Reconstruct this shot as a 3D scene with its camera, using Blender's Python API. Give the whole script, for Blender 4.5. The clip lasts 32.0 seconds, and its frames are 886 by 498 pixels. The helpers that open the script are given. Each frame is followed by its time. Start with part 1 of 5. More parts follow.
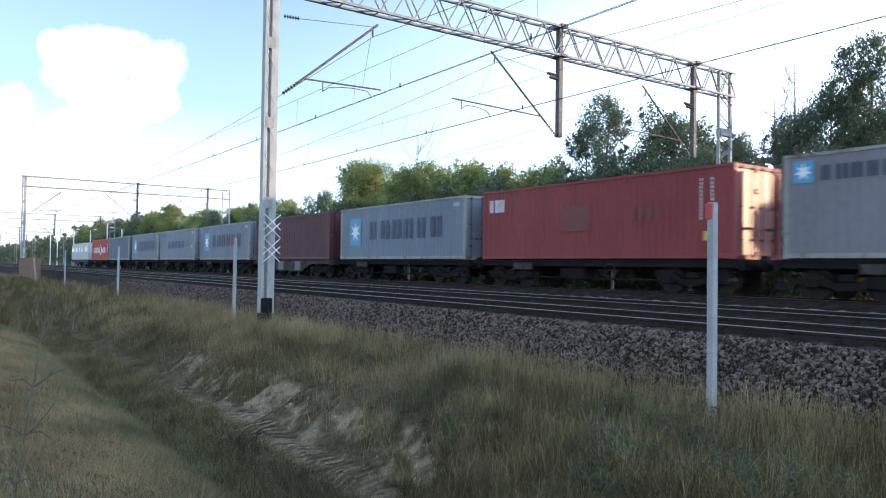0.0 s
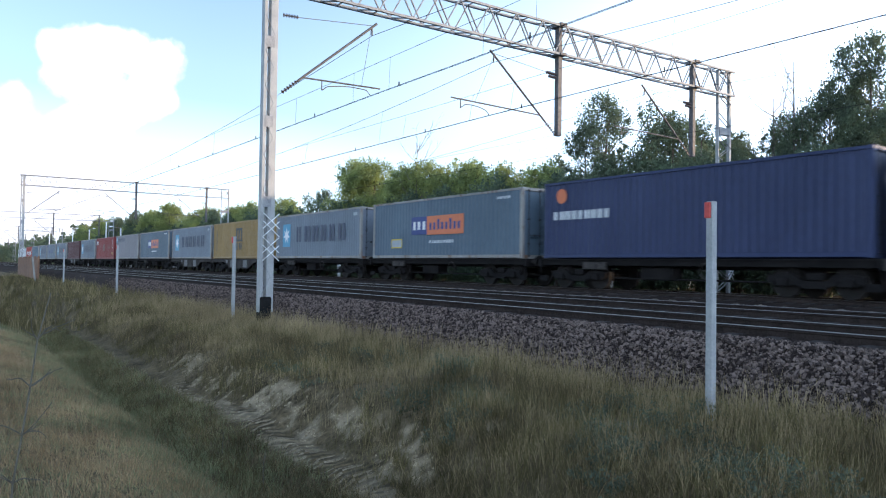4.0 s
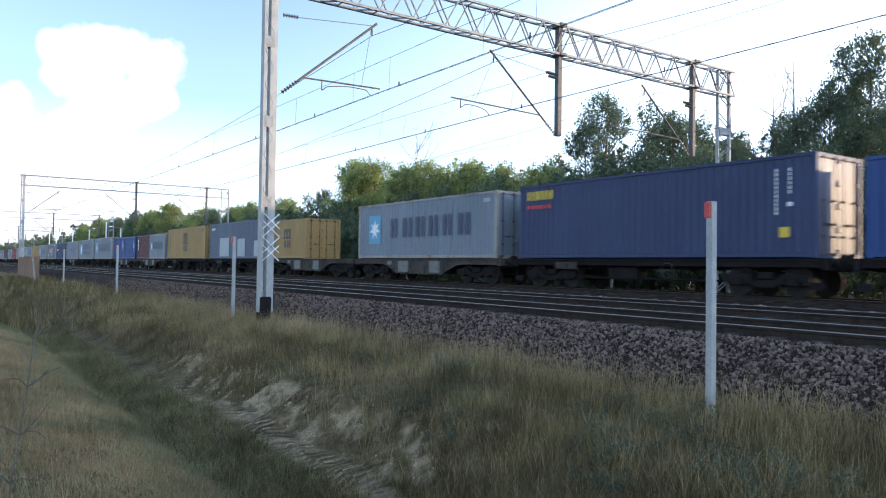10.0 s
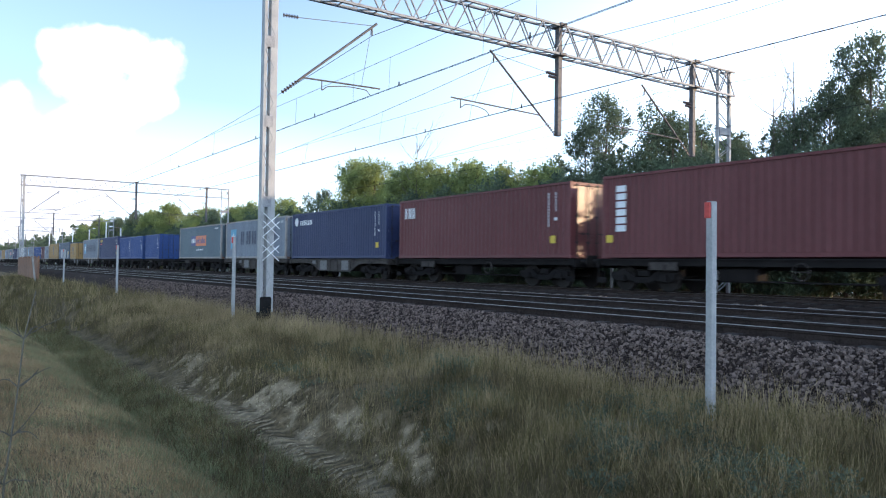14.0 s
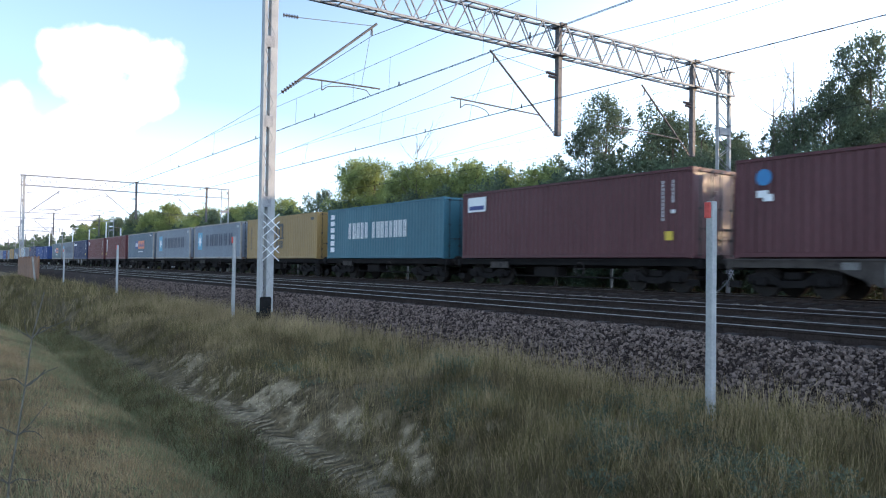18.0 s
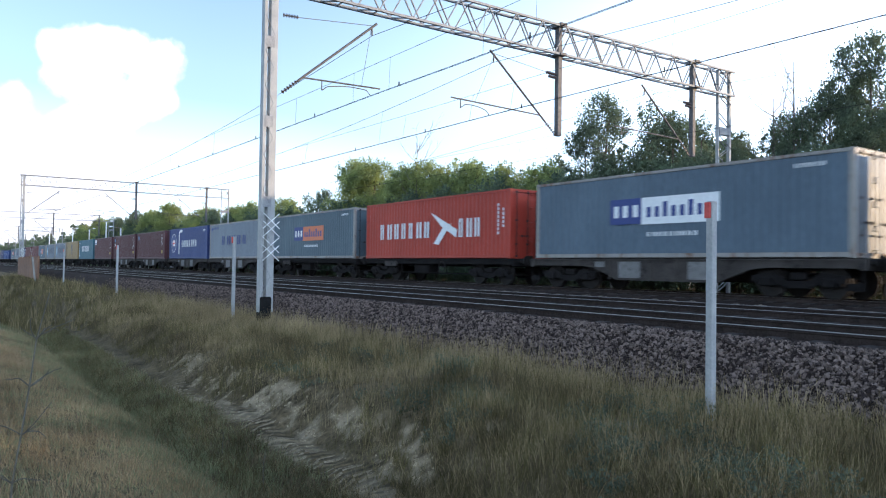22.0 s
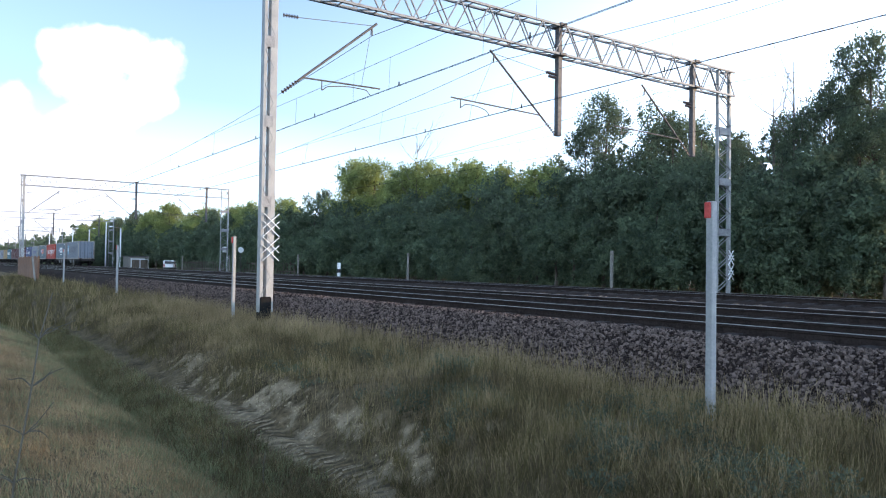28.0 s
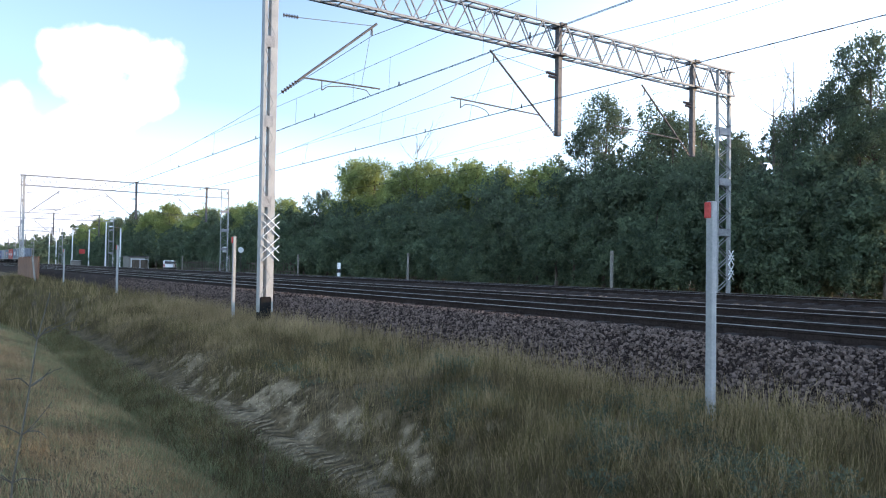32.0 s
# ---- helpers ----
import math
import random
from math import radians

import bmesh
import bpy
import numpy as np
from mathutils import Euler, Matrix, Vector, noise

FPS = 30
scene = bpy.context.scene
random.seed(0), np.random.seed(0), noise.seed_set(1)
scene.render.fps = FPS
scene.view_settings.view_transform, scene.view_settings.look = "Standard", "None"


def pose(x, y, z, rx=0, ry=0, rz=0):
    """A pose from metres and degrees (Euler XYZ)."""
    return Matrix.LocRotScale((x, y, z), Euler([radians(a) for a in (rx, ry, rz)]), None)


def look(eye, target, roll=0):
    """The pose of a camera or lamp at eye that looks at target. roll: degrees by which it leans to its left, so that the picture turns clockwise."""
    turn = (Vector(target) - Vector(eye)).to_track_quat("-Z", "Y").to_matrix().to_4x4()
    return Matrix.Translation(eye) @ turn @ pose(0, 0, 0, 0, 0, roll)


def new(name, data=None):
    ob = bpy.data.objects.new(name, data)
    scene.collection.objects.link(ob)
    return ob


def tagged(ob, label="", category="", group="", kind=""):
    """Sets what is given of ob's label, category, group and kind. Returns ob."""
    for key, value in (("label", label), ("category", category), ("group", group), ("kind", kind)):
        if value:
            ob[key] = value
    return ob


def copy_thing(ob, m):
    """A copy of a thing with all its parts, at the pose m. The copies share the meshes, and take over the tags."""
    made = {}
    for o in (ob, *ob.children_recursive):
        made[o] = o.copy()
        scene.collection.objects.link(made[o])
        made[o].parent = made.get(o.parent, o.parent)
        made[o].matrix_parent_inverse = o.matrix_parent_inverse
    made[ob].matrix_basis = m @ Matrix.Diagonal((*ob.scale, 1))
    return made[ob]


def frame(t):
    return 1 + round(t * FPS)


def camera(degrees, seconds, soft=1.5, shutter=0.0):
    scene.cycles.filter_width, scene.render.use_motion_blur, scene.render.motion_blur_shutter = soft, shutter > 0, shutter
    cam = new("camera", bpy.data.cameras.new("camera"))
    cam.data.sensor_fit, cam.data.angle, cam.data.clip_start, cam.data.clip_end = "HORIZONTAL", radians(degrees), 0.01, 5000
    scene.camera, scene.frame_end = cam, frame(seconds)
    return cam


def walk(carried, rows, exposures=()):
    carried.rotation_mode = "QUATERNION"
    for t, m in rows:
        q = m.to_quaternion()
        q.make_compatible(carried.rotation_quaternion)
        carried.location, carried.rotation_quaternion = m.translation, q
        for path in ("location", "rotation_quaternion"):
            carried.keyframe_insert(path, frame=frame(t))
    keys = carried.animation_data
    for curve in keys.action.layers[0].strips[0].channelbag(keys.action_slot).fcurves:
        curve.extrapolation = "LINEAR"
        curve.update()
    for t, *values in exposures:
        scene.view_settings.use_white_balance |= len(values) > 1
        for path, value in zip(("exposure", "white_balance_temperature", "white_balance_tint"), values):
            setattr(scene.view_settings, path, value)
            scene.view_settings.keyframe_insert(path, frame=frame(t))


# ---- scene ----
# The rail head lies at z = 0, the tracks run along x, and the train leaves towards -x.
SECONDS = 32.0
cam = camera(62.12, SECONDS, soft=1.1, shutter=0.2)
YAW, PITCH, ROLL = 0.9628, 0.0235, 0.825
EYE = Vector((0.0, 0.0, 0.747))


def view(yaw, pitch):
    way = Vector((-math.sin(yaw) * math.cos(pitch), math.cos(yaw) * math.cos(pitch), math.sin(pitch)))
    return look(EYE, EYE + way * 10, ROLL)


walk(cam, [(0.0, view(YAW + 0.0013, PITCH + 0.0014)), (0.3, view(YAW, PITCH)), (SECONDS, view(YAW, PITCH))])

# ---- light ----
SUN_AZ, SUN_EL = radians(50), radians(5.5)  # from +x towards +y, and above the ground
sun_way = Vector((math.cos(SUN_AZ) * math.cos(SUN_EL), math.sin(SUN_AZ) * math.cos(SUN_EL), math.sin(SUN_EL)))
sun = new("sun", bpy.data.lights.new("sun", "SUN"))
sun.data.energy, sun.data.angle, sun.data.color = 2.0, radians(0.6), (1.0, 0.71, 0.38)
sun.matrix_world = look(sun_way * 100, (0, 0, 0))
scene.view_settings.exposure = 1.6
scene.view_settings.use_white_balance = True
scene.view_settings.white_balance_temperature = 5900
scene.view_settings.white_balance_tint = 16

world = bpy.data.worlds.new("world")
scene.world = world
world.use_nodes = True


def build_sky():
    nt = world.node_tree
    nt.nodes.clear()
    n, l = nt.nodes.new, nt.links.new
    out, bg = n("ShaderNodeOutputWorld"), n("ShaderNodeBackground")
    sky = n("ShaderNodeTexSky")
    sky.sky_type, sky.sun_disc = "NISHITA", False
    sky.sun_elevation, sky.sun_rotation = SUN_EL, radians(90) - SUN_AZ
    sky.air_density, sky.dust_density, sky.ozone_density = 1.0, 0.8, 1.9
    bg.inputs["Strength"].default_value = 0.12
    co = n("ShaderNodeTexCoord")
    # cumulus heaps: a noise field over the dome, thicker towards the horizon
    warp = n("ShaderNodeTexNoise")
    warp.inputs["Scale"].default_value, warp.inputs["Detail"].default_value = 17.0, 8.0
    l(co.outputs["Generated"], warp.inputs["Vector"])
    heaps = None
    for (px, py, pz), size in CLOUDS:
        d = n("ShaderNodeVectorMath")
        d.operation = "DISTANCE"
        l(co.outputs["Generated"], d.inputs[0])
        d.inputs[1].default_value = (px, py, pz)
        m = n("ShaderNodeMath")
        m.operation = "DIVIDE"
        l(d.outputs["Value"], m.inputs[0])
        m.inputs[1].default_value = size
        if heaps is None:
            heaps = m
        else:
            k = n("ShaderNodeMath")
            k.operation = "SMOOTH_MIN"
            k.inputs[2].default_value = 0.12
            l(heaps.outputs[0], k.inputs[0])
            l(m.outputs[0], k.inputs[1])
            heaps = k
    a = n("ShaderNodeMath")
    a.operation = "MULTIPLY_ADD"
    l(warp.outputs["Fac"], a.inputs[0])
    a.inputs[1].default_value, a.inputs[2].default_value = 2.2, -1.1
    b = n("ShaderNodeMath")
    b.operation = "ADD"
    l(a.outputs[0], b.inputs[0])
    l(heaps.outputs[0], b.inputs[1])
    ramp = n("ShaderNodeMapRange")
    ramp.interpolation_type = "SMOOTHSTEP"
    ramp.inputs["From Min"].default_value, ramp.inputs["From Max"].default_value = 1.2, 0.78
    l(b.outputs[0], ramp.inputs["Value"])
    mix = n("ShaderNodeMix")
    mix.data_type = "RGBA"
    l(ramp.outputs["Result"], mix.inputs["Factor"])
    puff, tone = n("ShaderNodeTexNoise"), n("ShaderNodeMix")
    puff.inputs["Scale"].default_value, puff.inputs["Detail"].default_value = 14.0, 5.0
    l(co.outputs["Generated"], puff.inputs["Vector"])
    tone.data_type = "RGBA"
    l(puff.outputs["Fac"], tone.inputs["Factor"])
    tone.inputs["A"].default_value, tone.inputs["B"].default_value = (3.3, 3.5, 3.65, 1), (4.7, 4.65, 4.6, 1)
    l(tone.outputs["Result"], mix.inputs["B"])
    # a thin bright haze, thicker low down and towards the sun
    dot = n("ShaderNodeVectorMath")
    dot.operation = "DOT_PRODUCT"
    l(co.outputs["Generated"], dot.inputs[0])
    dot.inputs[1].default_value = (0.88, 0.47, -0.4)
    hz = n("ShaderNodeMapRange")
    hz.interpolation_type = "SMOOTHSTEP"
    hz.inputs["From Min"].default_value, hz.inputs["From Max"].default_value = -0.81, 0.4
    hz.inputs["To Min"].default_value, hz.inputs["To Max"].default_value = 0.10, 0.9
    l(dot.outputs["Value"], hz.inputs["Value"])
    veil = n("ShaderNodeMix")
    veil.data_type = "RGBA"
    l(sky.outputs[0], veil.inputs["A"])
    sep, low = n("ShaderNodeSeparateXYZ"), n("ShaderNodeMapRange")
    l(co.outputs["Generated"], sep.inputs[0])
    band, both = n("ShaderNodeMapRange"), n("ShaderNodeMath")
    band.inputs["From Min"].default_value, band.inputs["From Max"].default_value = 0.0, 0.26
    band.inputs["To Min"].default_value, band.inputs["To Max"].default_value = 0.5, 0.0
    l(sep.outputs["Z"], band.inputs["Value"])
    both.operation = "MAXIMUM"
    l(hz.outputs["Result"], both.inputs[0])
    l(band.outputs["Result"], both.inputs[1])
    l(both.outputs[0], veil.inputs["Factor"])
    low.inputs["From Min"].default_value, low.inputs["From Max"].default_value = 0.25, 0.62
    l(sep.outputs["Z"], low.inputs["Value"])
    glow = n("ShaderNodeMix")
    glow.data_type = "RGBA"
    l(low.outputs["Result"], glow.inputs["Factor"])
    glow.inputs["A"].default_value, glow.inputs["B"].default_value = (8.6, 10.9, 13.0, 1), (1.9, 2.7, 3.6, 1)
    l(glow.outputs["Result"], veil.inputs["B"])
    l(veil.outputs["Result"], mix.inputs["A"])
    l(mix.outputs["Result"], bg.inputs["Color"])
    l(bg.outputs[0], out.inputs["Surface"])


def sky_way(px, py):
    """A direction in the sky, by its place in the first view (-1..1 across, up)."""
    m = view(YAW, PITCH).to_3x3()
    half = math.tan(radians(62.12) / 2)
    return tuple((m @ Vector((px * half, py * half, -1))).normalized())


# heaps of cumulus over the far end of the line
CLOUDS = [(sky_way((x - 784) / 784, (441 - y) / 784), r / 1400) for x, y, r in (
    (100, 85, 30), (140, 100, 45), (195, 95, 42), (240, 100, 38), (290, 105, 38), (130, 140, 45), (190, 160, 45), (255, 165, 42), (235, 195, 26),
    (40, 240, 60), (115, 235, 55), (175, 245, 45), (20, 300, 90), (120, 300, 75), (-150, 310, 110), (20, 390, 80), (110, 395, 60), (-100, 400, 120))]
build_sky()


# ---- materials ----
def surf(name, dark, light, scale=4.0, rough=0.7, bump=0.2, metal=0.0, fine=40.0, vary=0.0, spots=None, island=0.0, stretch=(1, 1, 1), spec=0.5):
    """A surface of two colours mixed by noise at two sizes, with fine relief; spots: (colour, size, share) of dirt or rust."""
    m = bpy.data.materials.new(name)
    m.use_nodes = True
    nt = m.node_tree
    n, l = nt.nodes.new, nt.links.new
    bs = nt.nodes["Principled BSDF"]
    co = n("ShaderNodeTexCoord")
    mp = n("ShaderNodeMapping")
    mp.inputs["Scale"].default_value = stretch
    l(co.outputs["Object"], mp.inputs["Vector"])
    big, small = n("ShaderNodeTexNoise"), n("ShaderNodeTexNoise")
    big.inputs["Scale"].default_value, big.inputs["Detail"].default_value = scale, 5
    small.inputs["Scale"].default_value, small.inputs["Detail"].default_value = fine, 3
    l(mp.outputs[0], big.inputs["Vector"])
    l(mp.outputs[0], small.inputs["Vector"])
    add = n("ShaderNodeMath")
    add.operation = "ADD"
    l(big.outputs["Fac"], add.inputs[0])
    l(small.outputs["Fac"], add.inputs[1])
    rg = n("ShaderNodeMapRange")
    rg.inputs["From Min"].default_value, rg.inputs["From Max"].default_value = 0.7, 1.3
    l(add.outputs[0], rg.inputs["Value"])
    fac = rg.outputs["Result"]
    if vary or island:
        src = n("ShaderNodeObjectInfo").outputs["Random"] if vary else n("ShaderNodeNewGeometry").outputs["Random Per Island"]
        k = n("ShaderNodeMath")
        k.operation = "MULTIPLY_ADD"
        l(src, k.inputs[0])
        k.inputs[1].default_value = vary or island
        l(fac, k.inputs[2])
        k2 = n("ShaderNodeMath")
        k2.operation = "SUBTRACT"
        k2.use_clamp = True
        l(k.outputs[0], k2.inputs[0])
        k2.inputs[1].default_value = (vary or island) / 2
        fac = k2.outputs[0]
    mix = n("ShaderNodeMix")
    mix.data_type = "RGBA"
    l(fac, mix.inputs["Factor"])
    mix.inputs["A"].default_value, mix.inputs["B"].default_value = (*dark, 1), (*light, 1)
    col = mix.outputs["Result"]
    if spots:
        sc, size, share = spots
        sp = n("ShaderNodeTexNoise")
        sp.inputs["Scale"].default_value, sp.inputs["Detail"].default_value, sp.inputs["Roughness"].default_value = size, 6, 0.65
        l(mp.outputs[0], sp.inputs["Vector"])
        r2 = n("ShaderNodeMapRange")
        r2.inputs["From Min"].default_value, r2.inputs["From Max"].default_value = 1 - share, 1 - share + 0.1
        l(sp.outputs["Fac"], r2.inputs["Value"])
        mx = n("ShaderNodeMix")
        mx.data_type = "RGBA"
        l(r2.outputs["Result"], mx.inputs["Factor"])
        l(col, mx.inputs["A"])
        mx.inputs["B"].default_value = (*sc, 1)
        col = mx.outputs["Result"]
    l(col, bs.inputs["Base Color"])
    rr = n("ShaderNodeMapRange")
    rr.inputs["To Min"].default_value, rr.inputs["To Max"].default_value = rough - 0.1, min(1, rough + 0.12)
    l(small.outputs["Fac"], rr.inputs["Value"])
    l(rr.outputs["Result"], bs.inputs["Roughness"])
    bs.inputs["Metallic"].default_value, bs.inputs["Specular IOR Level"].default_value = metal, spec
    if bump:
        bp = n("ShaderNodeBump")
        bp.inputs["Strength"].default_value, bp.inputs["Distance"].default_value = bump, 0.02
        l(add.outputs[0], bp.inputs["Height"])
        l(bp.outputs[0], bs.inputs["Normal"])
    return m


def leafy(name, dark, light, through_light=0.25):
    """Leaves and blades: colour varies from leaf to leaf, and some light comes through."""
    m = bpy.data.materials.new(name)
    m.use_nodes = True
    nt = m.node_tree
    n, l = nt.nodes.new, nt.links.new
    bs = nt.nodes["Principled BSDF"]
    geo = n("ShaderNodeNewGeometry")
    co = n("ShaderNodeTexCoord")
    nz = n("ShaderNodeTexNoise")
    nz.inputs["Scale"].default_value, nz.inputs["Detail"].default_value = 1.0, 4
    l(co.outputs["Object"], nz.inputs["Vector"])
    ad = n("ShaderNodeMath")
    ad.operation = "MULTIPLY_ADD"
    l(geo.outputs["Random Per Island"], ad.inputs[0])
    ad.inputs[1].default_value = 0.45
    sb = n("ShaderNodeMath")
    sb.operation = "MULTIPLY_ADD"
    l(nz.outputs["Fac"], sb.inputs[0])
    sb.inputs[1].default_value, sb.inputs[2].default_value = 1.9, -0.75
    l(sb.outputs[0], ad.inputs[2])
    ad.use_clamp = True
    mix = n("ShaderNodeMix")
    mix.data_type = "RGBA"
    l(ad.outputs[0], mix.inputs["Factor"])
    mix.inputs["A"].default_value, mix.inputs["B"].default_value = (*dark, 1), (*light, 1)
    l(mix.outputs["Result"], bs.inputs["Base Color"])
    bs.inputs["Roughness"].default_value = 0.6
    bs.inputs["Specular IOR Level"].default_value = 0.1
    tr = n("ShaderNodeBsdfTranslucent")
    l(mix.outputs["Result"], tr.inputs["Color"])
    sh = n("ShaderNodeMixShader")
    sh.inputs[0].default_value = through_light
    l(bs.outputs[0], sh.inputs[1])
    l(tr.outputs[0], sh.inputs[2])
    l(sh.outputs[0], nt.nodes["Material Output"].inputs["Surface"])
    return m


M_STONE = surf("ballast_stone", (0.026, 0.018, 0.016), (0.188, 0.14, 0.118), 9, 0.9, 0.5, fine=60, island=1.5, spec=0.1)
M_BALLAST = surf("ballast_bed", (0.02, 0.014, 0.012), (0.06, 0.043, 0.035), 1.2, 0.95, 1.0, fine=22, spec=0.05)
M_RAIL = surf("rail_rust", (0.022, 0.016, 0.014), (0.05, 0.037, 0.032), 6, 0.85, 0.3, spec=0.05)
M_RAILTOP = surf("rail_head", (0.26, 0.225, 0.2), (0.40, 0.35, 0.31), 3, 0.42, 0.02, metal=1.0)
M_SLEEPER = surf("sleeper_concrete", (0.026, 0.021, 0.019), (0.075, 0.062, 0.056), 5, 0.9, 0.4, vary=0.5, spec=0.05)
M_GALV = surf("galvanised_steel", (0.36, 0.37, 0.38), (0.56, 0.57, 0.57), 7, 0.5, 0.15, metal=0.35, spots=((0.2, 0.15, 0.11), 6, 0.33))
M_PAINT = surf("pale_grey_paint", (0.22, 0.22, 0.215), (0.34, 0.335, 0.32), 3, 0.5, 0.15, spots=((0.26, 0.21, 0.165), 4, 0.34))
M_BEAM = surf("weathered_galvanised", (0.14, 0.14, 0.15), (0.28, 0.28, 0.275), 5, 0.6, 0.15, spots=((0.16, 0.12, 0.09), 5, 0.35))
M_DARKSTEEL = surf("weathered_steel", (0.05, 0.045, 0.043), (0.14, 0.125, 0.12), 8, 0.65, 0.2, metal=0.2)
M_TAR = surf("tar_coat", (0.006, 0.006, 0.006), (0.016, 0.015, 0.014), 6, 0.8, 0.3, spec=0.1)
M_BLACK = surf("tar_black", (0.018, 0.018, 0.02), (0.055, 0.053, 0.052), 6, 0.75, 0.3, spec=0.2)
M_CERAMIC = surf("brown_ceramic", (0.06, 0.035, 0.028), (0.11, 0.07, 0.05), 10, 0.25, 0.0)
M_WIRE = surf("copper_wire", (0.012, 0.012, 0.013), (0.03, 0.03, 0.032), 10, 0.85, 0.0)
M_POST = surf("post_concrete", (0.24, 0.24, 0.24), (0.34, 0.335, 0.32), 8, 0.75, 0.1, spots=((0.2, 0.185, 0.165), 9, 0.3))
M_RED = surf("signal_red", (0.36, 0.03, 0.025), (0.52, 0.06, 0.045), 8, 0.5, 0.1)
M_WHITE = surf("white_paint", (0.66, 0.67, 0.66), (0.82, 0.82, 0.80), 5, 0.55, 0.1)
M_BARK = surf("bark", (0.05, 0.04, 0.03), (0.16, 0.13, 0.10), 6, 0.95, 0.8, stretch=(1, 1, 0.3))
M_DEADWOOD = surf("dead_wood", (0.12, 0.10, 0.085), (0.26, 0.22, 0.19), 6, 0.9, 0.4, stretch=(1, 1, 0.3))
M_LEAF_OAK = leafy("leaves_dark_green", (0.08, 0.105, 0.075), (0.20, 0.245, 0.14), 0.48)
# acacia green brightened and yellowed so that the crowns read as sunlit
M_LEAF_ACACIA = leafy("leaves_sunlit_green", (0.16, 0.20, 0.085), (0.40, 0.43, 0.14), 0.5)
M_LEAF_BUSH = leafy("leaves_bush_green", (0.08, 0.115, 0.08), (0.21, 0.265, 0.15), 0.48)
M_GRASS_GREEN = leafy("grass_green", (0.042, 0.036, 0.014), (0.222, 0.18, 0.078), 0.3)
M_GRASS_DRY = leafy("grass_dry", (0.13, 0.092, 0.045), (0.48, 0.365, 0.20), 0.3)


# ---- small builders ----
def mesh_of(name, verts, faces, material, smooth=False):
    me = bpy.data.meshes.new(name)
    me.from_pydata(verts, [], faces)
    me.materials.append(material)
    if smooth:
        me.polygons.foreach_set("use_smooth", [True] * len(me.polygons))
    me.update()
    return me


def finish(name, bm, material, parent=None, label="", smooth=False):
    bmesh.ops.recalc_face_normals(bm, faces=bm.faces)
    me = bpy.data.meshes.new(name)
    bm.to_mesh(me)
    bm.free()
    for m in (material if isinstance(material, (list, tuple)) else [material]):
        me.materials.append(m)
    if smooth:
        me.polygons.foreach_set("use_smooth", [True] * len(me.polygons))
    ob = new(name, me)
    if parent is not None:
        ob.parent = parent
    if label:
        tagged(ob, label)
    return ob


def part(name, bm, material, parent, label="", smooth=False):
    return finish(name, bm, material, parent, label, smooth)


def shared(name, me, parent, at=None):
    ob = new(name, me)
    ob.parent = parent
    if at is not None:
        ob.matrix_basis = at
    return ob


def root(name, at, label, category, group=""):
    ob = new(name)
    ob.empty_display_size = 0.2
    ob.matrix_basis = at if isinstance(at, Matrix) else Matrix.Translation(at)
    return tagged(ob, label, category, group)


def box(bm, lo, hi, bevel=0.0, mi=0):
    lo, hi = Vector(lo), Vector(hi)
    mid, size = (lo + hi) / 2, hi - lo
    r = bmesh.ops.create_cube(bm, size=1.0, matrix=Matrix.Translation(mid) @ Matrix.Diagonal((*size, 1)))
    fs = {f for v in r["verts"] for f in v.link_faces}
    for f in fs:
        f.material_index = mi
    if bevel:
        bmesh.ops.bevel(bm, geom=list({e for f in fs for e in f.edges}), offset=bevel, segments=1, affect="EDGES")
    return bm


def bar(bm, a, b, w=0.05, h=None, sides=4):
    """A straight bar or tube from a to b."""
    a, b = Vector(a), Vector(b)
    way = b - a
    m = Matrix.Translation((a + b) / 2) @ way.to_track_quat("Z", "Y").to_matrix().to_4x4()
    if sides == 4:
        bmesh.ops.create_cube(bm, size=1.0, matrix=m @ Matrix.Diagonal((w, h or w, way.length, 1)))
    else:
        bmesh.ops.create_cone(bm, cap_ends=True, segments=sides, radius1=w / 2, radius2=(h or w) / 2, depth=way.length, matrix=m)
    return bm


def disc(bm, a, b, r, sides=12, r2=None):
    return bar(bm, a, b, 2 * r, 2 * (r if r2 is None else r2), sides)


def BM():
    return bmesh.new()


# ---- ground ----
def fbm(x, y, s, o=0.0):
    return noise.fractal(Vector((x * s + o, y * s - o, o)), 1.0, 2.0, 4)


PROFILE = [(-60, -0.9), (-8, -0.55), (-1.2, -0.72), (0.0, -0.85), (0.9, -1.02), (1.6, -1.2), (2.05, -1.36), (2.5, -1.6), (3.15, -1.64), (3.42, -1.53), (3.9, -1.46), (4.1, -1.34), (4.55, -1.0), (5.0, -0.87), (6.3, -0.72), (6.9, -0.68),
           (8.2, -0.30), (23.6, -0.30), (24.6, -0.42), (27.0, -0.45), (40, -0.5), (3000, -0.5)]


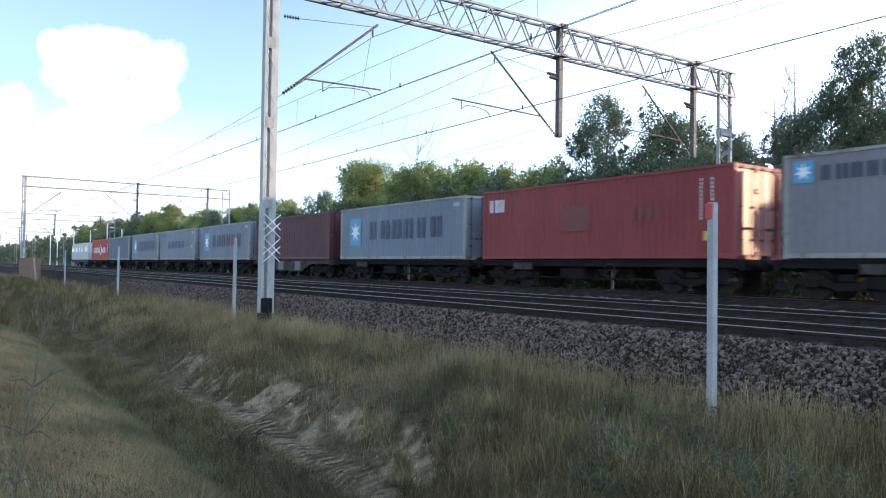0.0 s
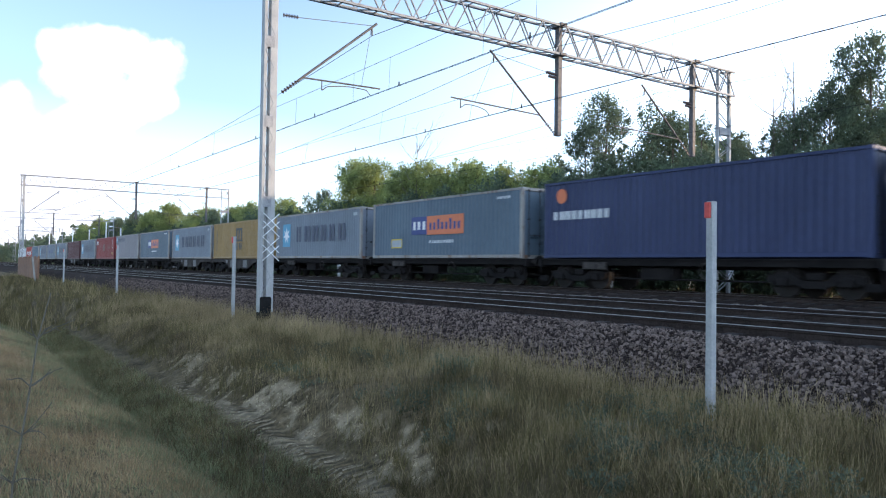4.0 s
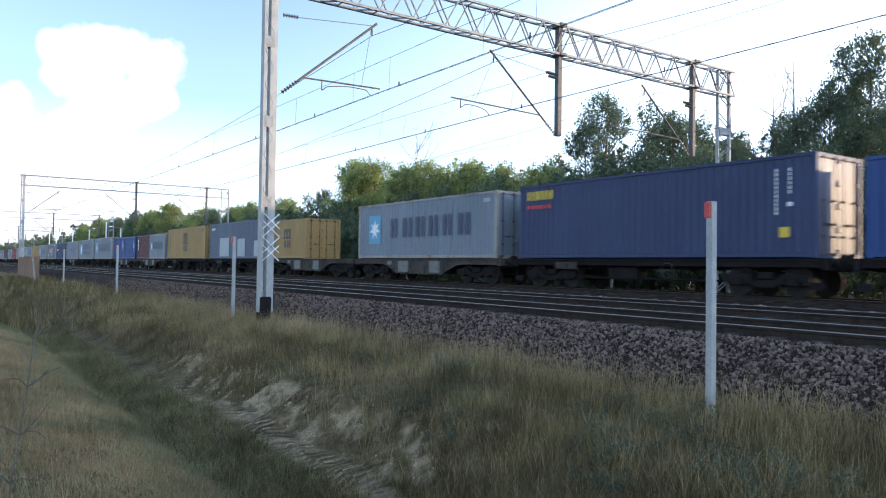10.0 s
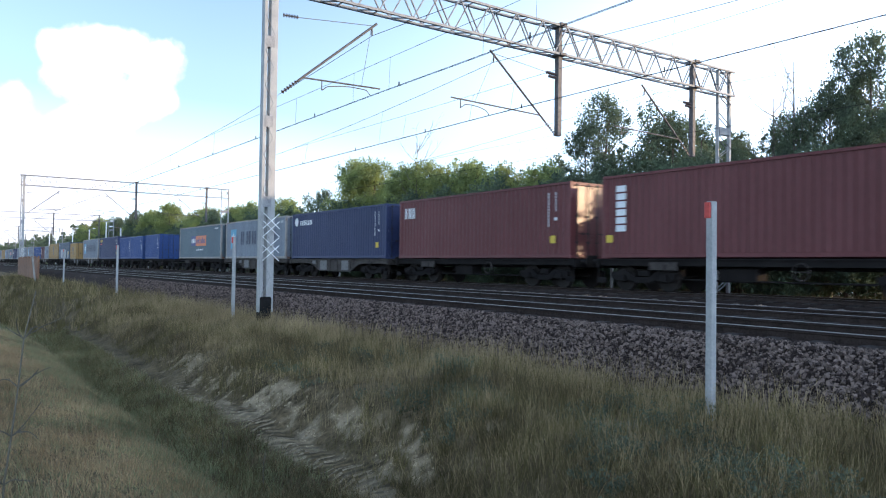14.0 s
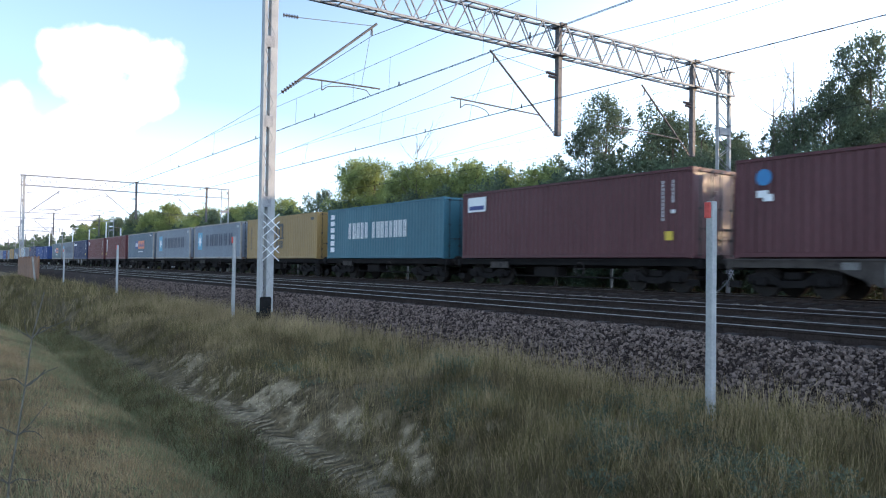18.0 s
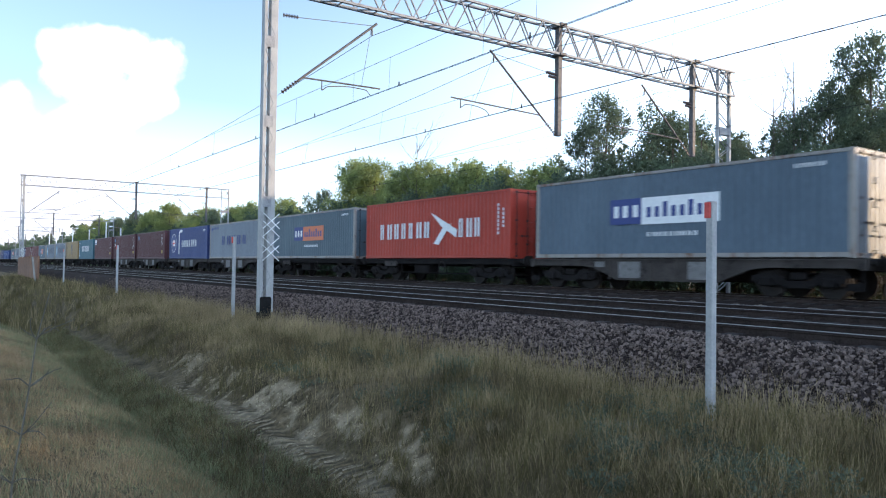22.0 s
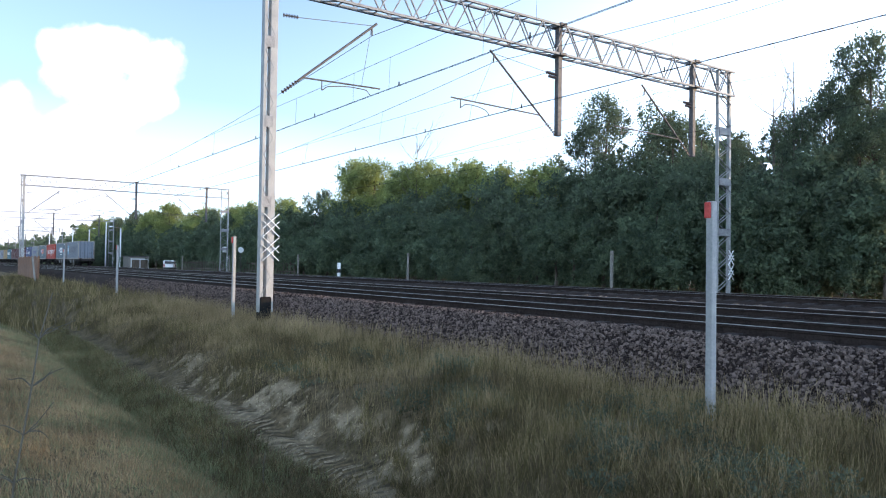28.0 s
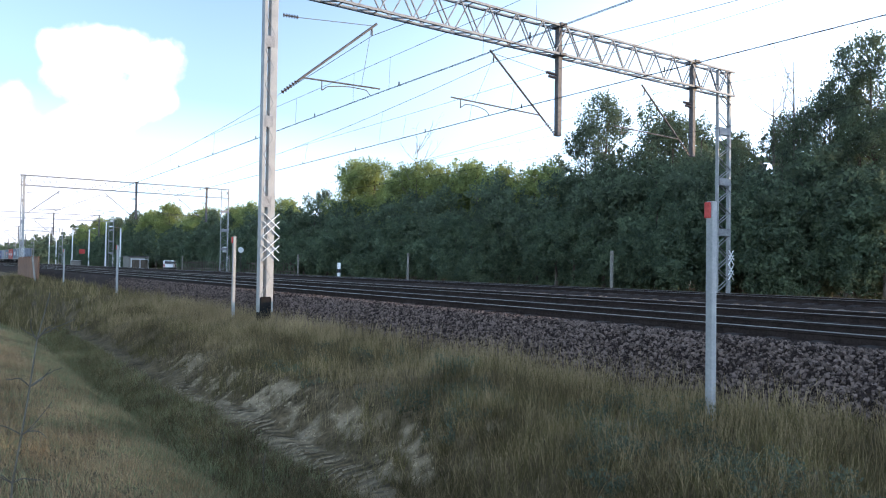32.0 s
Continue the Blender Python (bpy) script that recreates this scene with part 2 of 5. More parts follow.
def sand_share(x, y):
    """How bare the sandy foot of the bank is."""
    if not 3.3 < y < 6.3 or not -24 < x < 2:
        return 0.0
    ends = min(1, max(0, (x + 18) / 4)) * min(1, max(0, (-5.3 - x) / 1.2))
    path = max(0.0, 1 - abs((y - 3.7) / 0.27) ** 3) * ends * min(1, max(0, (x + 15.5) / 4))
    scarp = max(0.0, 1 - abs((y - 4.18) / 0.42) ** 2) * ends
    k = max(path * (0.34 + 1.3 * fbm(x, y, 1.3, 11.0)), scarp * (0.26 + 1.1 * fbm(x, y, 1.0, 21.0) + 1.3 * fbm(x, y, 3.1, 2.0) + 0.9 * fbm(x, y, 8.0, 5.0)))
    # small scars higher up the bank
    for sx, sy, r in ((-5.2, 5.75, 0.36), (-6.0, 4.75, 0.28)):
        d = math.hypot((x - sx) / 1.5, y - sy) / r
        if d < 1.5:
            k = max(k, 0.9 - d + 0.9 * fbm(x, y, 1.9, 4.0))
    return min(1.0, max(0.0, k * 1.5 - 0.25))


def ground_z(x, y):
    for (y0, z0), (y1, z1) in zip(PROFILE, PROFILE[1:]):
        if y <= y1:
            k = max(0.0, (y - y0) / (y1 - y0))
            k = k * k * (3 - 2 * k) * 0.4 + k * 0.6
            z = z0 + (z1 - z0) * k
            break
    if -14 < y < 6.8:
        z += 0.09 * fbm(x, y, 0.45) + 0.035 * fbm(x, y, 1.9, 3.0)
        if 3.2 < y < 4.9:
            z += (0.07 if y > 3.9 else 0.03) * fbm(x, y, 1.1, 7.0) + 0.045 * fbm(x, y, 4.5, 2.0) * sand_share(x, y)
    return z


def build_ground():
    xs = sorted({*np.round(np.concatenate([np.arange(-26, -18, 0.16), np.arange(-18, -14, 0.08), np.arange(-14, -5, 0.035), np.arange(-5, -4, 0.08), np.arange(-4, 8, 0.16), np.arange(-80, -26, 0.8), np.arange(-300, -80, 6), np.arange(8, 60, 3)]), 3).tolist(), -3000, -1500, -700, 120, 400, 3000})
    ys = sorted({*np.round(np.concatenate([np.arange(-2, 3.3, 0.14), np.arange(3.3, 4.7, 0.055), np.arange(4.7, 7.2, 0.14), np.arange(-14, -2, 0.8)]), 3).tolist(), -3000, -700, -200, -60, -30, 7.6, 8.2, 23.6, 24.6, 27, 33, 40, 80, 300, 900, 3000})
    verts = [(x, y, ground_z(x, y)) for y in ys for x in xs]
    w = len(xs)
    faces = [(j * w + i, j * w + i + 1, (j + 1) * w + i + 1, (j + 1) * w + i) for j in range(len(ys) - 1) for i in range(w - 1)]
    me = mesh_of("ground", verts, faces, ground_material(), True)
    at = me.attributes.new("tread", "FLOAT", "POINT")
    at.data.foreach_set("value", [max(0.0, 1 - abs((y - 3.7) / 0.27) ** 4) * min(1, max(0, (x + 15) / 3)) * min(1, max(0, (-5.2 - x))) if -15 < x < -5 and 3.4 < y < 4.0 else 0.0 for x, y, z in verts])
    at = me.attributes.new("bare", "FLOAT", "POINT")
    at.data.foreach_set("value", [sand_share(x, y) for x, y, z in verts])
    tagged(new("ground", me), "grassy embankment ground with an eroded sandy ditch beside the line", "ground", kind="structure")


def ground_material():
    """Soil and worn turf; bare sand along the eroded foot of the bank, by the lie of the land."""
    m = surf("turf_soil", (0.045, 0.034, 0.018), (0.18, 0.132, 0.074), 2.2, 0.95, 0.8, fine=18, spec=0.08)
    nt = m.node_tree
    n, l = nt.nodes.new, nt.links.new
    bs = nt.nodes["Principled BSDF"]
    soil = bs.inputs["Base Color"].links[0].from_socket
    co = n("ShaderNodeTexCoord")
    bare = n("ShaderNodeAttribute")
    bare.attribute_name = "bare"
    sand = n("ShaderNodeMix")
    sand.data_type = "RGBA"
    sand.inputs["A"].default_value, sand.inputs["B"].default_value = (0.12, 0.09, 0.056, 1), (0.44, 0.345, 0.225, 1)
    nf = n("ShaderNodeTexNoise")
    nf.inputs["Scale"].default_value, nf.inputs["Detail"].default_value = 7, 6
    l(co.outputs["Object"], nf.inputs["Vector"])
    l(nf.outputs["Fac"], sand.inputs["Factor"])
    mx = n("ShaderNodeMix")
    mx.data_type = "RGBA"
    l(bare.outputs["Fac"], mx.inputs["Factor"])
    l(soil, mx.inputs["A"])
    l(sand.outputs["Result"], mx.inputs["B"])
    l(mx.outputs["Result"], bs.inputs["Base Color"])
    # tyre lugs pressed into the sand
    tread, wave = n("ShaderNodeAttribute"), n("ShaderNodeTexWave")
    tread.attribute_name = "tread"
    wave.inputs["Scale"].default_value, wave.inputs["Distortion"].default_value, wave.inputs["Detail"].default_value = 2.4, 1.6, 2
    mp = n("ShaderNodeMapping")
    mp.inputs["Rotation"].default_value = (0, 0, radians(24))
    l(co.outputs["Object"], mp.inputs["Vector"])
    l(mp.outputs[0], wave.inputs["Vector"])
    k = n("ShaderNodeMath")
    k.operation = "MULTIPLY"
    l(tread.outputs["Fac"], k.inputs[0])
    l(wave.outputs["Fac"], k.inputs[1])
    old = bs.inputs["Normal"].links[0].from_node
    bp = n("ShaderNodeBump")
    bp.inputs["Strength"].default_value, bp.inputs["Distance"].default_value = 1.0, 0.05
    l(k.outputs[0], bp.inputs["Height"])
    l(old.outputs[0], bp.inputs["Normal"])
    l(bp.outputs[0], bs.inputs["Normal"])
    return m


build_ground()


def build_ballast():
    """The stone bed that carries the three tracks."""
    bm = BM()
    sec = [(6.85, -0.72), (7.1, -0.62), (7.6, -0.28), (7.95, -0.10), (8.25, -0.10), (8.6, -0.15), (9.2, -0.16), (10.7, -0.16), (11.5, -0.12), (12.4, -0.12), (13.0, -0.16), (14.6, -0.16), (15.2, -0.1), (15.9, -0.1), (16.6, -0.26),
           (18.6, -0.3), (19.3, -0.16), (22.2, -0.16), (23.0, -0.12), (23.6, -0.2), (24.8, -0.5)]
    xs = [-2500, -900, -400, -200, *range(-100, 12, 4), 40, 120, 400]
    rows = [[bm.verts.new((x, y, z)) for y, z in sec] for x in xs]
    for a, b in zip(rows, rows[1:]):
        for i in range(len(sec) - 1):
            bm.faces.new((a[i], b[i], b[i + 1], a[i + 1]))
    tagged(finish("ballast_bed", bm, M_BALLAST, smooth=True), "dark weathered ballast bed under three railway tracks", "track bed", kind="structure")


build_ballast()
TRACKS = (9.95, 13.80, 20.79)


def rail_mesh(x0, x1):
    bm = BM()
    sec = [(-0.07, -0.17), (0.07, -0.17), (0.07, -0.155), (0.015, -0.135), (0.012, -0.05), (0.036, -0.038), (0.036, -0.008), (0.028, 0.0), (-0.028, 0.0), (-0.036, -0.008), (-0.036, -0.038), (-0.012, -0.05), (-0.015, -0.135), (-0.07, -0.155)]
    a, b = ([bm.verts.new((x, y, z)) for y, z in sec] for x in (x0, x1))
    for i in range(len(sec)):
        j = (i + 1) % len(sec)
        f = bm.faces.new((a[i], a[j], b[j], b[i]))
        f.material_index = 1 if 6 <= i <= 8 else 0
    return bm


def build_tracks():
    for k, y in enumerate(TRACKS):
        tr = root("railway_track", (0, y, 0), ("main-line track with polished rails on concrete sleepers", "main-line track with dull rails and pale sleepers", "outer track with rusty rails that carries the freight train")[k], "track", "tracks of the line")
        tagged(tr, kind="structure")
        for s in (-0.7525, 0.7525):
            r = part("rail", rail_mesh(-2500, 300), [M_RAIL, M_RAILTOP], tr)
            r.location.y = s
        bm = BM()
        sec = [(-1.3, -0.15), (-0.9, -0.12), (0.0, -0.15), (0.9, -0.12), (1.3, -0.15)]
        tops = [(bm.verts.new((-0.11, y0, z)), bm.verts.new((0.11, y0, z)), bm.verts.new((0.14, y0, z - 0.16)), bm.verts.new((-0.14, y0, z - 0.16))) for y0, z in sec]
        for a, b in zip(tops, tops[1:]):
            for i in range(4):
                bm.faces.new((a[i], b[i], b[(i + 1) % 4], a[(i + 1) % 4]))
        bm.faces.new(tops[0])
        bm.faces.new(tops[-1][::-1])
        first = part("sleeper", bm, M_SLEEPER, tr)
        first.location.x = 6.0
        rnd = random.Random(k)
        n = 0
        for i in range(1, 150):
            shared("sleeper", first.data, tr, Matrix.Translation((6.0 - 0.6 * i, 0, rnd.uniform(-0.01, 0.01))))


build_tracks()


def rock_cloud(name, pts, sizes, material, label, seed, squash=0.7):
    """Many loose stones in one mesh: each a small irregular block."""
    rng = np.random.default_rng(seed)
    n = len(pts)
    base = np.array([(-1, -1, -1), (1, -1, -1), (1, 1, -1), (-1, 1, -1), (-1, -1, 1), (1, -1, 1), (1, 1, 1), (-1, 1, 1)], float)
    v = base[None] * rng.uniform(0.45, 1.0, (n, 8, 3))
    v[:, :, 2] *= squash
    q = rng.normal(size=(n, 4))
    q /= np.linalg.norm(q, axis=1)[:, None]
    w, x, y, z = q.T
    R = np.stack([1 - 2 * (y * y + z * z), 2 * (x * y - z * w), 2 * (x * z + y * w), 2 * (x * y + z * w), 1 - 2 * (x * x + z * z), 2 * (y * z - x * w), 2 * (x * z - y * w), 2 * (y * z + x * w), 1 - 2 * (x * x + y * y)], 1).reshape(n, 3, 3)
    v = np.einsum("nij,nkj->nki", R, v) * np.asarray(sizes)[:, None, None] + np.asarray(pts)[:, None, :]
    f = np.array([(0, 3, 2, 1), (4, 5, 6, 7), (0, 1, 5, 4), (1, 2, 6, 5), (2, 3, 7, 6), (3, 0, 4, 7)])
    faces = (f[None] + 8 * np.arange(n)[:, None, None]).reshape(-1, 4)
    me = mesh_of(name, v.reshape(-1, 3).tolist(), faces.tolist(), material)
    return tagged(new(name, me), label, "gravel", kind="stuff")


def slope_z(y):
    sec = [(6.4, -0.74), (6.85, -0.72), (7.1, -0.62), (7.6, -0.28), (7.95, -0.10), (8.25, -0.10), (8.6, -0.15), (9.2, -0.16), (24, -0.16)]
    return np.interp(y, [a for a, b in sec], [b for a, b in sec])


def build_stones():
    rng = np.random.default_rng(5)
    n = 105000
    x = -42 + 48 * rng.power(1.7, n)
    y = rng.uniform(6.5, 8.35, n)
    # a ragged lower edge
    edge = 6.75 + 0.25 * np.sin(x * 0.9) + 0.2 * np.sin(x * 2.3 + 1)
    keep = y > edge - 0.1
    x, y = x[keep], y[keep]
    s = 0.011 + 0.02 * rng.random(len(x)) ** 1.4
    z = slope_z(y) + rng.uniform(-0.01, 0.03, len(x))
    rock_cloud("ballast_stones", np.stack([x, y, z], 1), s, M_STONE, "loose grey crushed-stone ballast on the track shoulder", 1)
    # heaps along the outer edge of the middle track; their paler stone imitates sunlight
    n = 9000
    x = rng.uniform(-60, 4, n)
    y = 15.45 + 0.16 * rng.normal(size=n)
    z = -0.11 + 0.06 * np.clip(np.cos(2 * math.pi * x / 0.6), 0, 1) * np.exp(-((y - 15.45) / 0.25) ** 2) + rng.uniform(-0.01, 0.02, n)
    rock_cloud("ballast_heaps", np.stack([x, y, z], 1), rng.uniform(0.015, 0.035, n), M_STONE_PALE, "pale ballast heaped between the sleeper ends, sunlight put into its colour", 2)


def build_clods():
    """Crumbled sand below the edge of the turf."""
    rng = np.random.default_rng(12)
    x, y = rng.uniform(-20, -4.5, 16000), rng.uniform(3.4, 4.7, 16000)
    keep = np.array([sand_share(a, b) > 0.15 + 0.6 * rng.random() for a, b in zip(x, y)])
    x, y = x[keep], y[keep]
    z = np.array([ground_z(a, b) for a, b in zip(x, y)])
    rock_cloud("sand_clods", np.stack([x, y, z], 1), np.where(abs(y - 3.7) < 0.26, 0.5, 1.0) * (0.004 + 0.02 * rng.random(len(x)) ** 3), M_SAND, "pale crumbled sand clods on the eroded bank", 3)


def build_treads():
    """Ridges that a wheel's lugs have left in the sand."""
    rnd = random.Random(6)
    bm = BM()
    x = -14.0
    while x < -5.7:
        for s in (-1, 1):
            y0, y1 = 3.7 + s * rnd.uniform(0.0, 0.04), 3.7 + s * rnd.uniform(0.19, 0.25)
            xa, xb = x + 0.08 * (s > 0), x + 0.06 + 0.08 * (s > 0) + rnd.uniform(-0.02, 0.02)
            if rnd.random() < 0.8:
                bar(bm, (xa, y0, ground_z(xa, y0) - 0.016), (xb, y1, ground_z(xb, y1) - 0.02), rnd.uniform(0.05, 0.07), rnd.uniform(0.02, 0.04), 8)
        x += 0.125 + rnd.uniform(-0.012, 0.012)
    me = bpy.data.meshes.new("tyre_tracks")
    bm.to_mesh(me)
    bm.free()
    me.materials.append(M_TREAD)
    tagged(new("tyre_tracks", me), "ridges of a tyre track pressed into pale sand", "tyre track", kind="stuff")


M_TREAD = surf("packed_sand", (0.11, 0.084, 0.055), (0.33, 0.26, 0.175), 9, 0.95, 0.8, fine=45, spec=0.1)
M_SAND = surf("sand", (0.13, 0.098, 0.06), (0.46, 0.365, 0.235), 7, 0.95, 0.4, fine=50, island=0.5, spec=0.1)
build_clods()
build_treads()
# ballast stone paled to carry the low sun on the heaps
M_STONE_PALE = surf("pale_ballast", (0.08, 0.064, 0.054), (0.27, 0.22, 0.185), 9, 0.9, 0.4, fine=60, island=0.6, spec=0.1)
build_stones()


# ---- overhead line ----
GX = -17.55  # the near gantry
PITCH_X = 60.35
SUPPORTS = [GX - PITCH_X * i for i in (-2, -1, 0, 1, 2, 3, 4, 5)]
ARMS = (  # mast or drop post y, messenger y, contact y
    (7.05, 9.75, 9.72), (16.72, 14.0, 13.85), (23.7, 20.95, 20.8))
Z_MESS, Z_CONT, BEAM_LO, BEAM_HI = 7.02, 5.36, 7.70, 8.64


def insulator(bm, a, b, r=0.055, n=6):
    a, b = Vector(a), Vector(b)
    bar(bm, a, b, 0.03, sides=6)
    for i in range(n):
        p = a.lerp(b, (i + 0.5) / n)
        w = (b - a).normalized() * 0.012
        disc(bm, p - w, p + w, r, 10, r * 0.55)


def part_mesh(name, bm, material):
    bmesh.ops.recalc_face_normals(bm, faces=bm.faces)
    me = bpy.data.meshes.new(name)
    bm.to_mesh(me)
    bm.free()
    me.materials.append(material)
    return me


def lattice_mast(parent, y0, y1, z0, z1, name, guard_z, leg=0.13, deep=0.10, guard=0.21, tarred=True):
    """Two channel legs with zigzag lacing between them, on a tarred footing."""
    mast = part(name, BM(), M_PAINT, parent)
    for y, w in ((y0, leg * 0.7), (y1, leg * 1.45)):
        bm = BM()
        box(bm, (-deep, y - w / 2, z0), (deep, y + w / 2, z1), 0.008)
        part("leg", bm, M_PAINT, mast)
    n = int((z1 - z0) / 0.42)
    st = (z1 - z0) / n
    laces = [part_mesh("lacing_bar", bar(BM(), (0, a, 0), (0, b, st), 0.05, 0.012), M_BEAM) for a, b in ((y1, y0), (y0, y1))]
    for i in range(n):
        for x in (-0.085, 0.085):
            shared("lacing_bar", laces[i % 2], mast, Matrix.Translation((x, 0, z0 + st * i)))
    for i in range(int((z1 - z0) / 2.3)):
        z = z0 + 2.6 + 2.0 * i
        if z < z1 - 0.5:
            part("batten_plate", box(BM(), (-0.105, y0, z), (0.105, y1, z + 0.28)), M_BEAM, mast)
    for i in range(2):
        z = guard_z + 0.60 * i
        for s in (0, 1):
            for o in (0.0, 0.2):
                bm = bar(BM(), (0.12 + 0.02 * s, y1 - guard, z + o + 0.38 * s), (0.12 + 0.02 * s, y1 + guard, z + o + 0.38 * (1 - s)), 0.045, 0.012)
                part("guard_bar", bm, M_WHITE, mast, "white crossed climbing-guard bar")
    if tarred:
        bm = BM()
        box(bm, (-0.14, y0 - 0.03, z0 - 1.0), (0.13, y1 + 0.05, z0 + 0.38), 0.03)
        part("footing", bm, M_TAR, mast, "black tarred footing")
    return mast


def cantilever(parent, y_post, y_mess, y_cont, z_foot=5.08):
    s = 1 if y_mess > y_post else -1
    arm = part("cantilever", BM(), M_GALV, parent)
    foot, tip = Vector((0, y_post + s * 0.12, z_foot)), Vector((0, y_mess + s * 0.05, Z_MESS + 0.28))
    way = (tip - foot).normalized()
    bm = BM()
    bar(bm, foot + way * 0.55, tip + way * 0.12, 0.065, sides=10)
    part("raking_tube", bm, M_DARKSTEEL, arm)
    bm = BM()
    insulator(bm, foot, foot + way * 0.55)
    insulator(bm, (0, y_post + s * 0.12, 7.06), (0, y_post + s * 0.55, 7.08))
    part("insulator", bm, M_CERAMIC, arm)
    bm = BM()
    bar(bm, (0, y_post + s * 0.55, 7.08), tip, 0.018, sides=6)
    base = foot + way * 0.86
    out = Vector((0, y_post - 4.3, 5.72)) if s < 0 else Vector((0, y_cont + 0.3, 5.60))
    base.z = 5.55 if s > 0 else 5.64
    base.y = foot.y + way.y * (base.z - foot.z) / way.z
    bar(bm, base, out, 0.045, sides=8)
    bar(bm, tip - way * 0.1, base.lerp(out, 0.75), 0.012, sides=6)
    # the clamp from which the messenger wire hangs
    bar(bm, tip - way * 0.08, (0, y_mess, Z_MESS), 0.05, sides=6)
    part("stay_rod", bm, M_DARKSTEEL, arm)
    bm = BM()
    a = base.lerp(out, 0.24 if s > 0 else 0.9)
    side = 1 if y_cont > a.y else -1
    bar(bm, a, a + Vector((0, 0, -0.26)), 0.032, sides=6)
    row = [a + Vector((0, 0, -0.26)), a + Vector((0, side * 0.16, -0.14))]
    end = Vector((0, y_cont, Z_CONT + 0.02))
    row += [row[1].lerp(end + Vector((0, -side * 0.12, 0.12)), k) + Vector((0, 0, 0.05 * math.sin(3.14 * k))) for k in (0.3, 0.6, 0.85, 1.0)] + [end]
    for p, q in zip(row, row[1:]):
        bar(bm, p, q, 0.026, sides=6)
    part("registration_arm", bm, M_DARKSTEEL, arm)
    return arm


def build_gantry(x, z_left, z_right):
    g = root("catenary_gantry", (x, 0, 0), "pale lattice steel catenary gantry spanning three tracks", "gantry", "catenary gantries over the line")
    lattice_mast(g, 6.70, 6.92, z_left, BEAM_HI + 0.02, "mast", 0.82)
    lattice_mast(g, 25.3, 26.06, z_right, BEAM_HI + 0.02, "mast", 0.36, 0.09, 0.065, 0.16, False)
    beam = part("beam", BM(), M_BEAM, g)
    y0, y1, d = 6.6, 26.15, 0.36
    for xx in (-d / 2, d / 2):
        for z in (BEAM_LO, BEAM_HI):
            bm = BM()
            bar(bm, (xx, y0, z), (xx, y1, z), 0.07, 0.07)
            part("chord", bm, M_BEAM, beam)
    n = 36
    st = (y1 - y0) / n
    rise = [part_mesh("diagonal_brace", bar(BM(), (0, 0, za), (0, st, zb), 0.042, 0.03), M_BEAM) for za, zb in ((BEAM_HI, BEAM_LO), (BEAM_LO, BEAM_HI))]
    flat_ = [part_mesh("cross_brace", bar(BM(), (-d / 2, 0, 0), (d / 2, o, 0), 0.03, 0.03), M_BEAM) for o in (0.0, st)]
    for i in range(n):
        a, b = y0 + st * i, y0 + st * (i + 1)
        for k, xx in enumerate((-d / 2, d / 2)):
            shared("diagonal_brace", rise[(i + k) % 2], beam, Matrix.Translation((xx, a, 0)))
        for z in (BEAM_LO, BEAM_HI):
            shared("cross_brace", flat_[i % 2], beam, Matrix.Translation((0, a, z)))
    for y in (16.72, 23.72):
        bm = BM()
        box(bm, (-0.09, y - 0.09, 5.05), (0.09, y + 0.09, BEAM_HI + 0.05), 0.012)
        box(bm, (-0.25, y - 0.14, BEAM_LO - 0.04), (0.25, y + 0.14, BEAM_LO + 0.05), 0.01)
        box(bm, (-0.25, y - 0.14, BEAM_HI - 0.02), (0.25, y + 0.14, BEAM_HI + 0.09), 0.01)
        part("drop_post", bm, M_DARKSTEEL, g)
        bm = BM()
        insulator(bm, (0, y - 0.1, 6.95), (0, y - 0.45, 6.97))
        part("stay_insulator", bm, M_CERAMIC, g)
    for a in ARMS:
        cantilever(g, *a)
    return g


near = build_gantry(GX, -0.45, -0.5)
for x in SUPPORTS:
    if x < GX - 1:
        copy_thing(near, Matrix.Translation((x, 0, 0)))


def wire(name, pts, r, label):
    cu = bpy.data.curves.new(name, "CURVE")
    cu.dimensions, cu.bevel_depth, cu.bevel_resolution = "3D", r, 1
    for row in pts:
        sp = cu.splines.new("POLY")
        sp.points.add(len(row) - 1)
        for p, q in zip(sp.points, row):
            p.co = (*q, 1)
    cu.materials.append(M_WIRE)
    return tagged(new(name, cu), label, "wire", "overhead wires along the line")


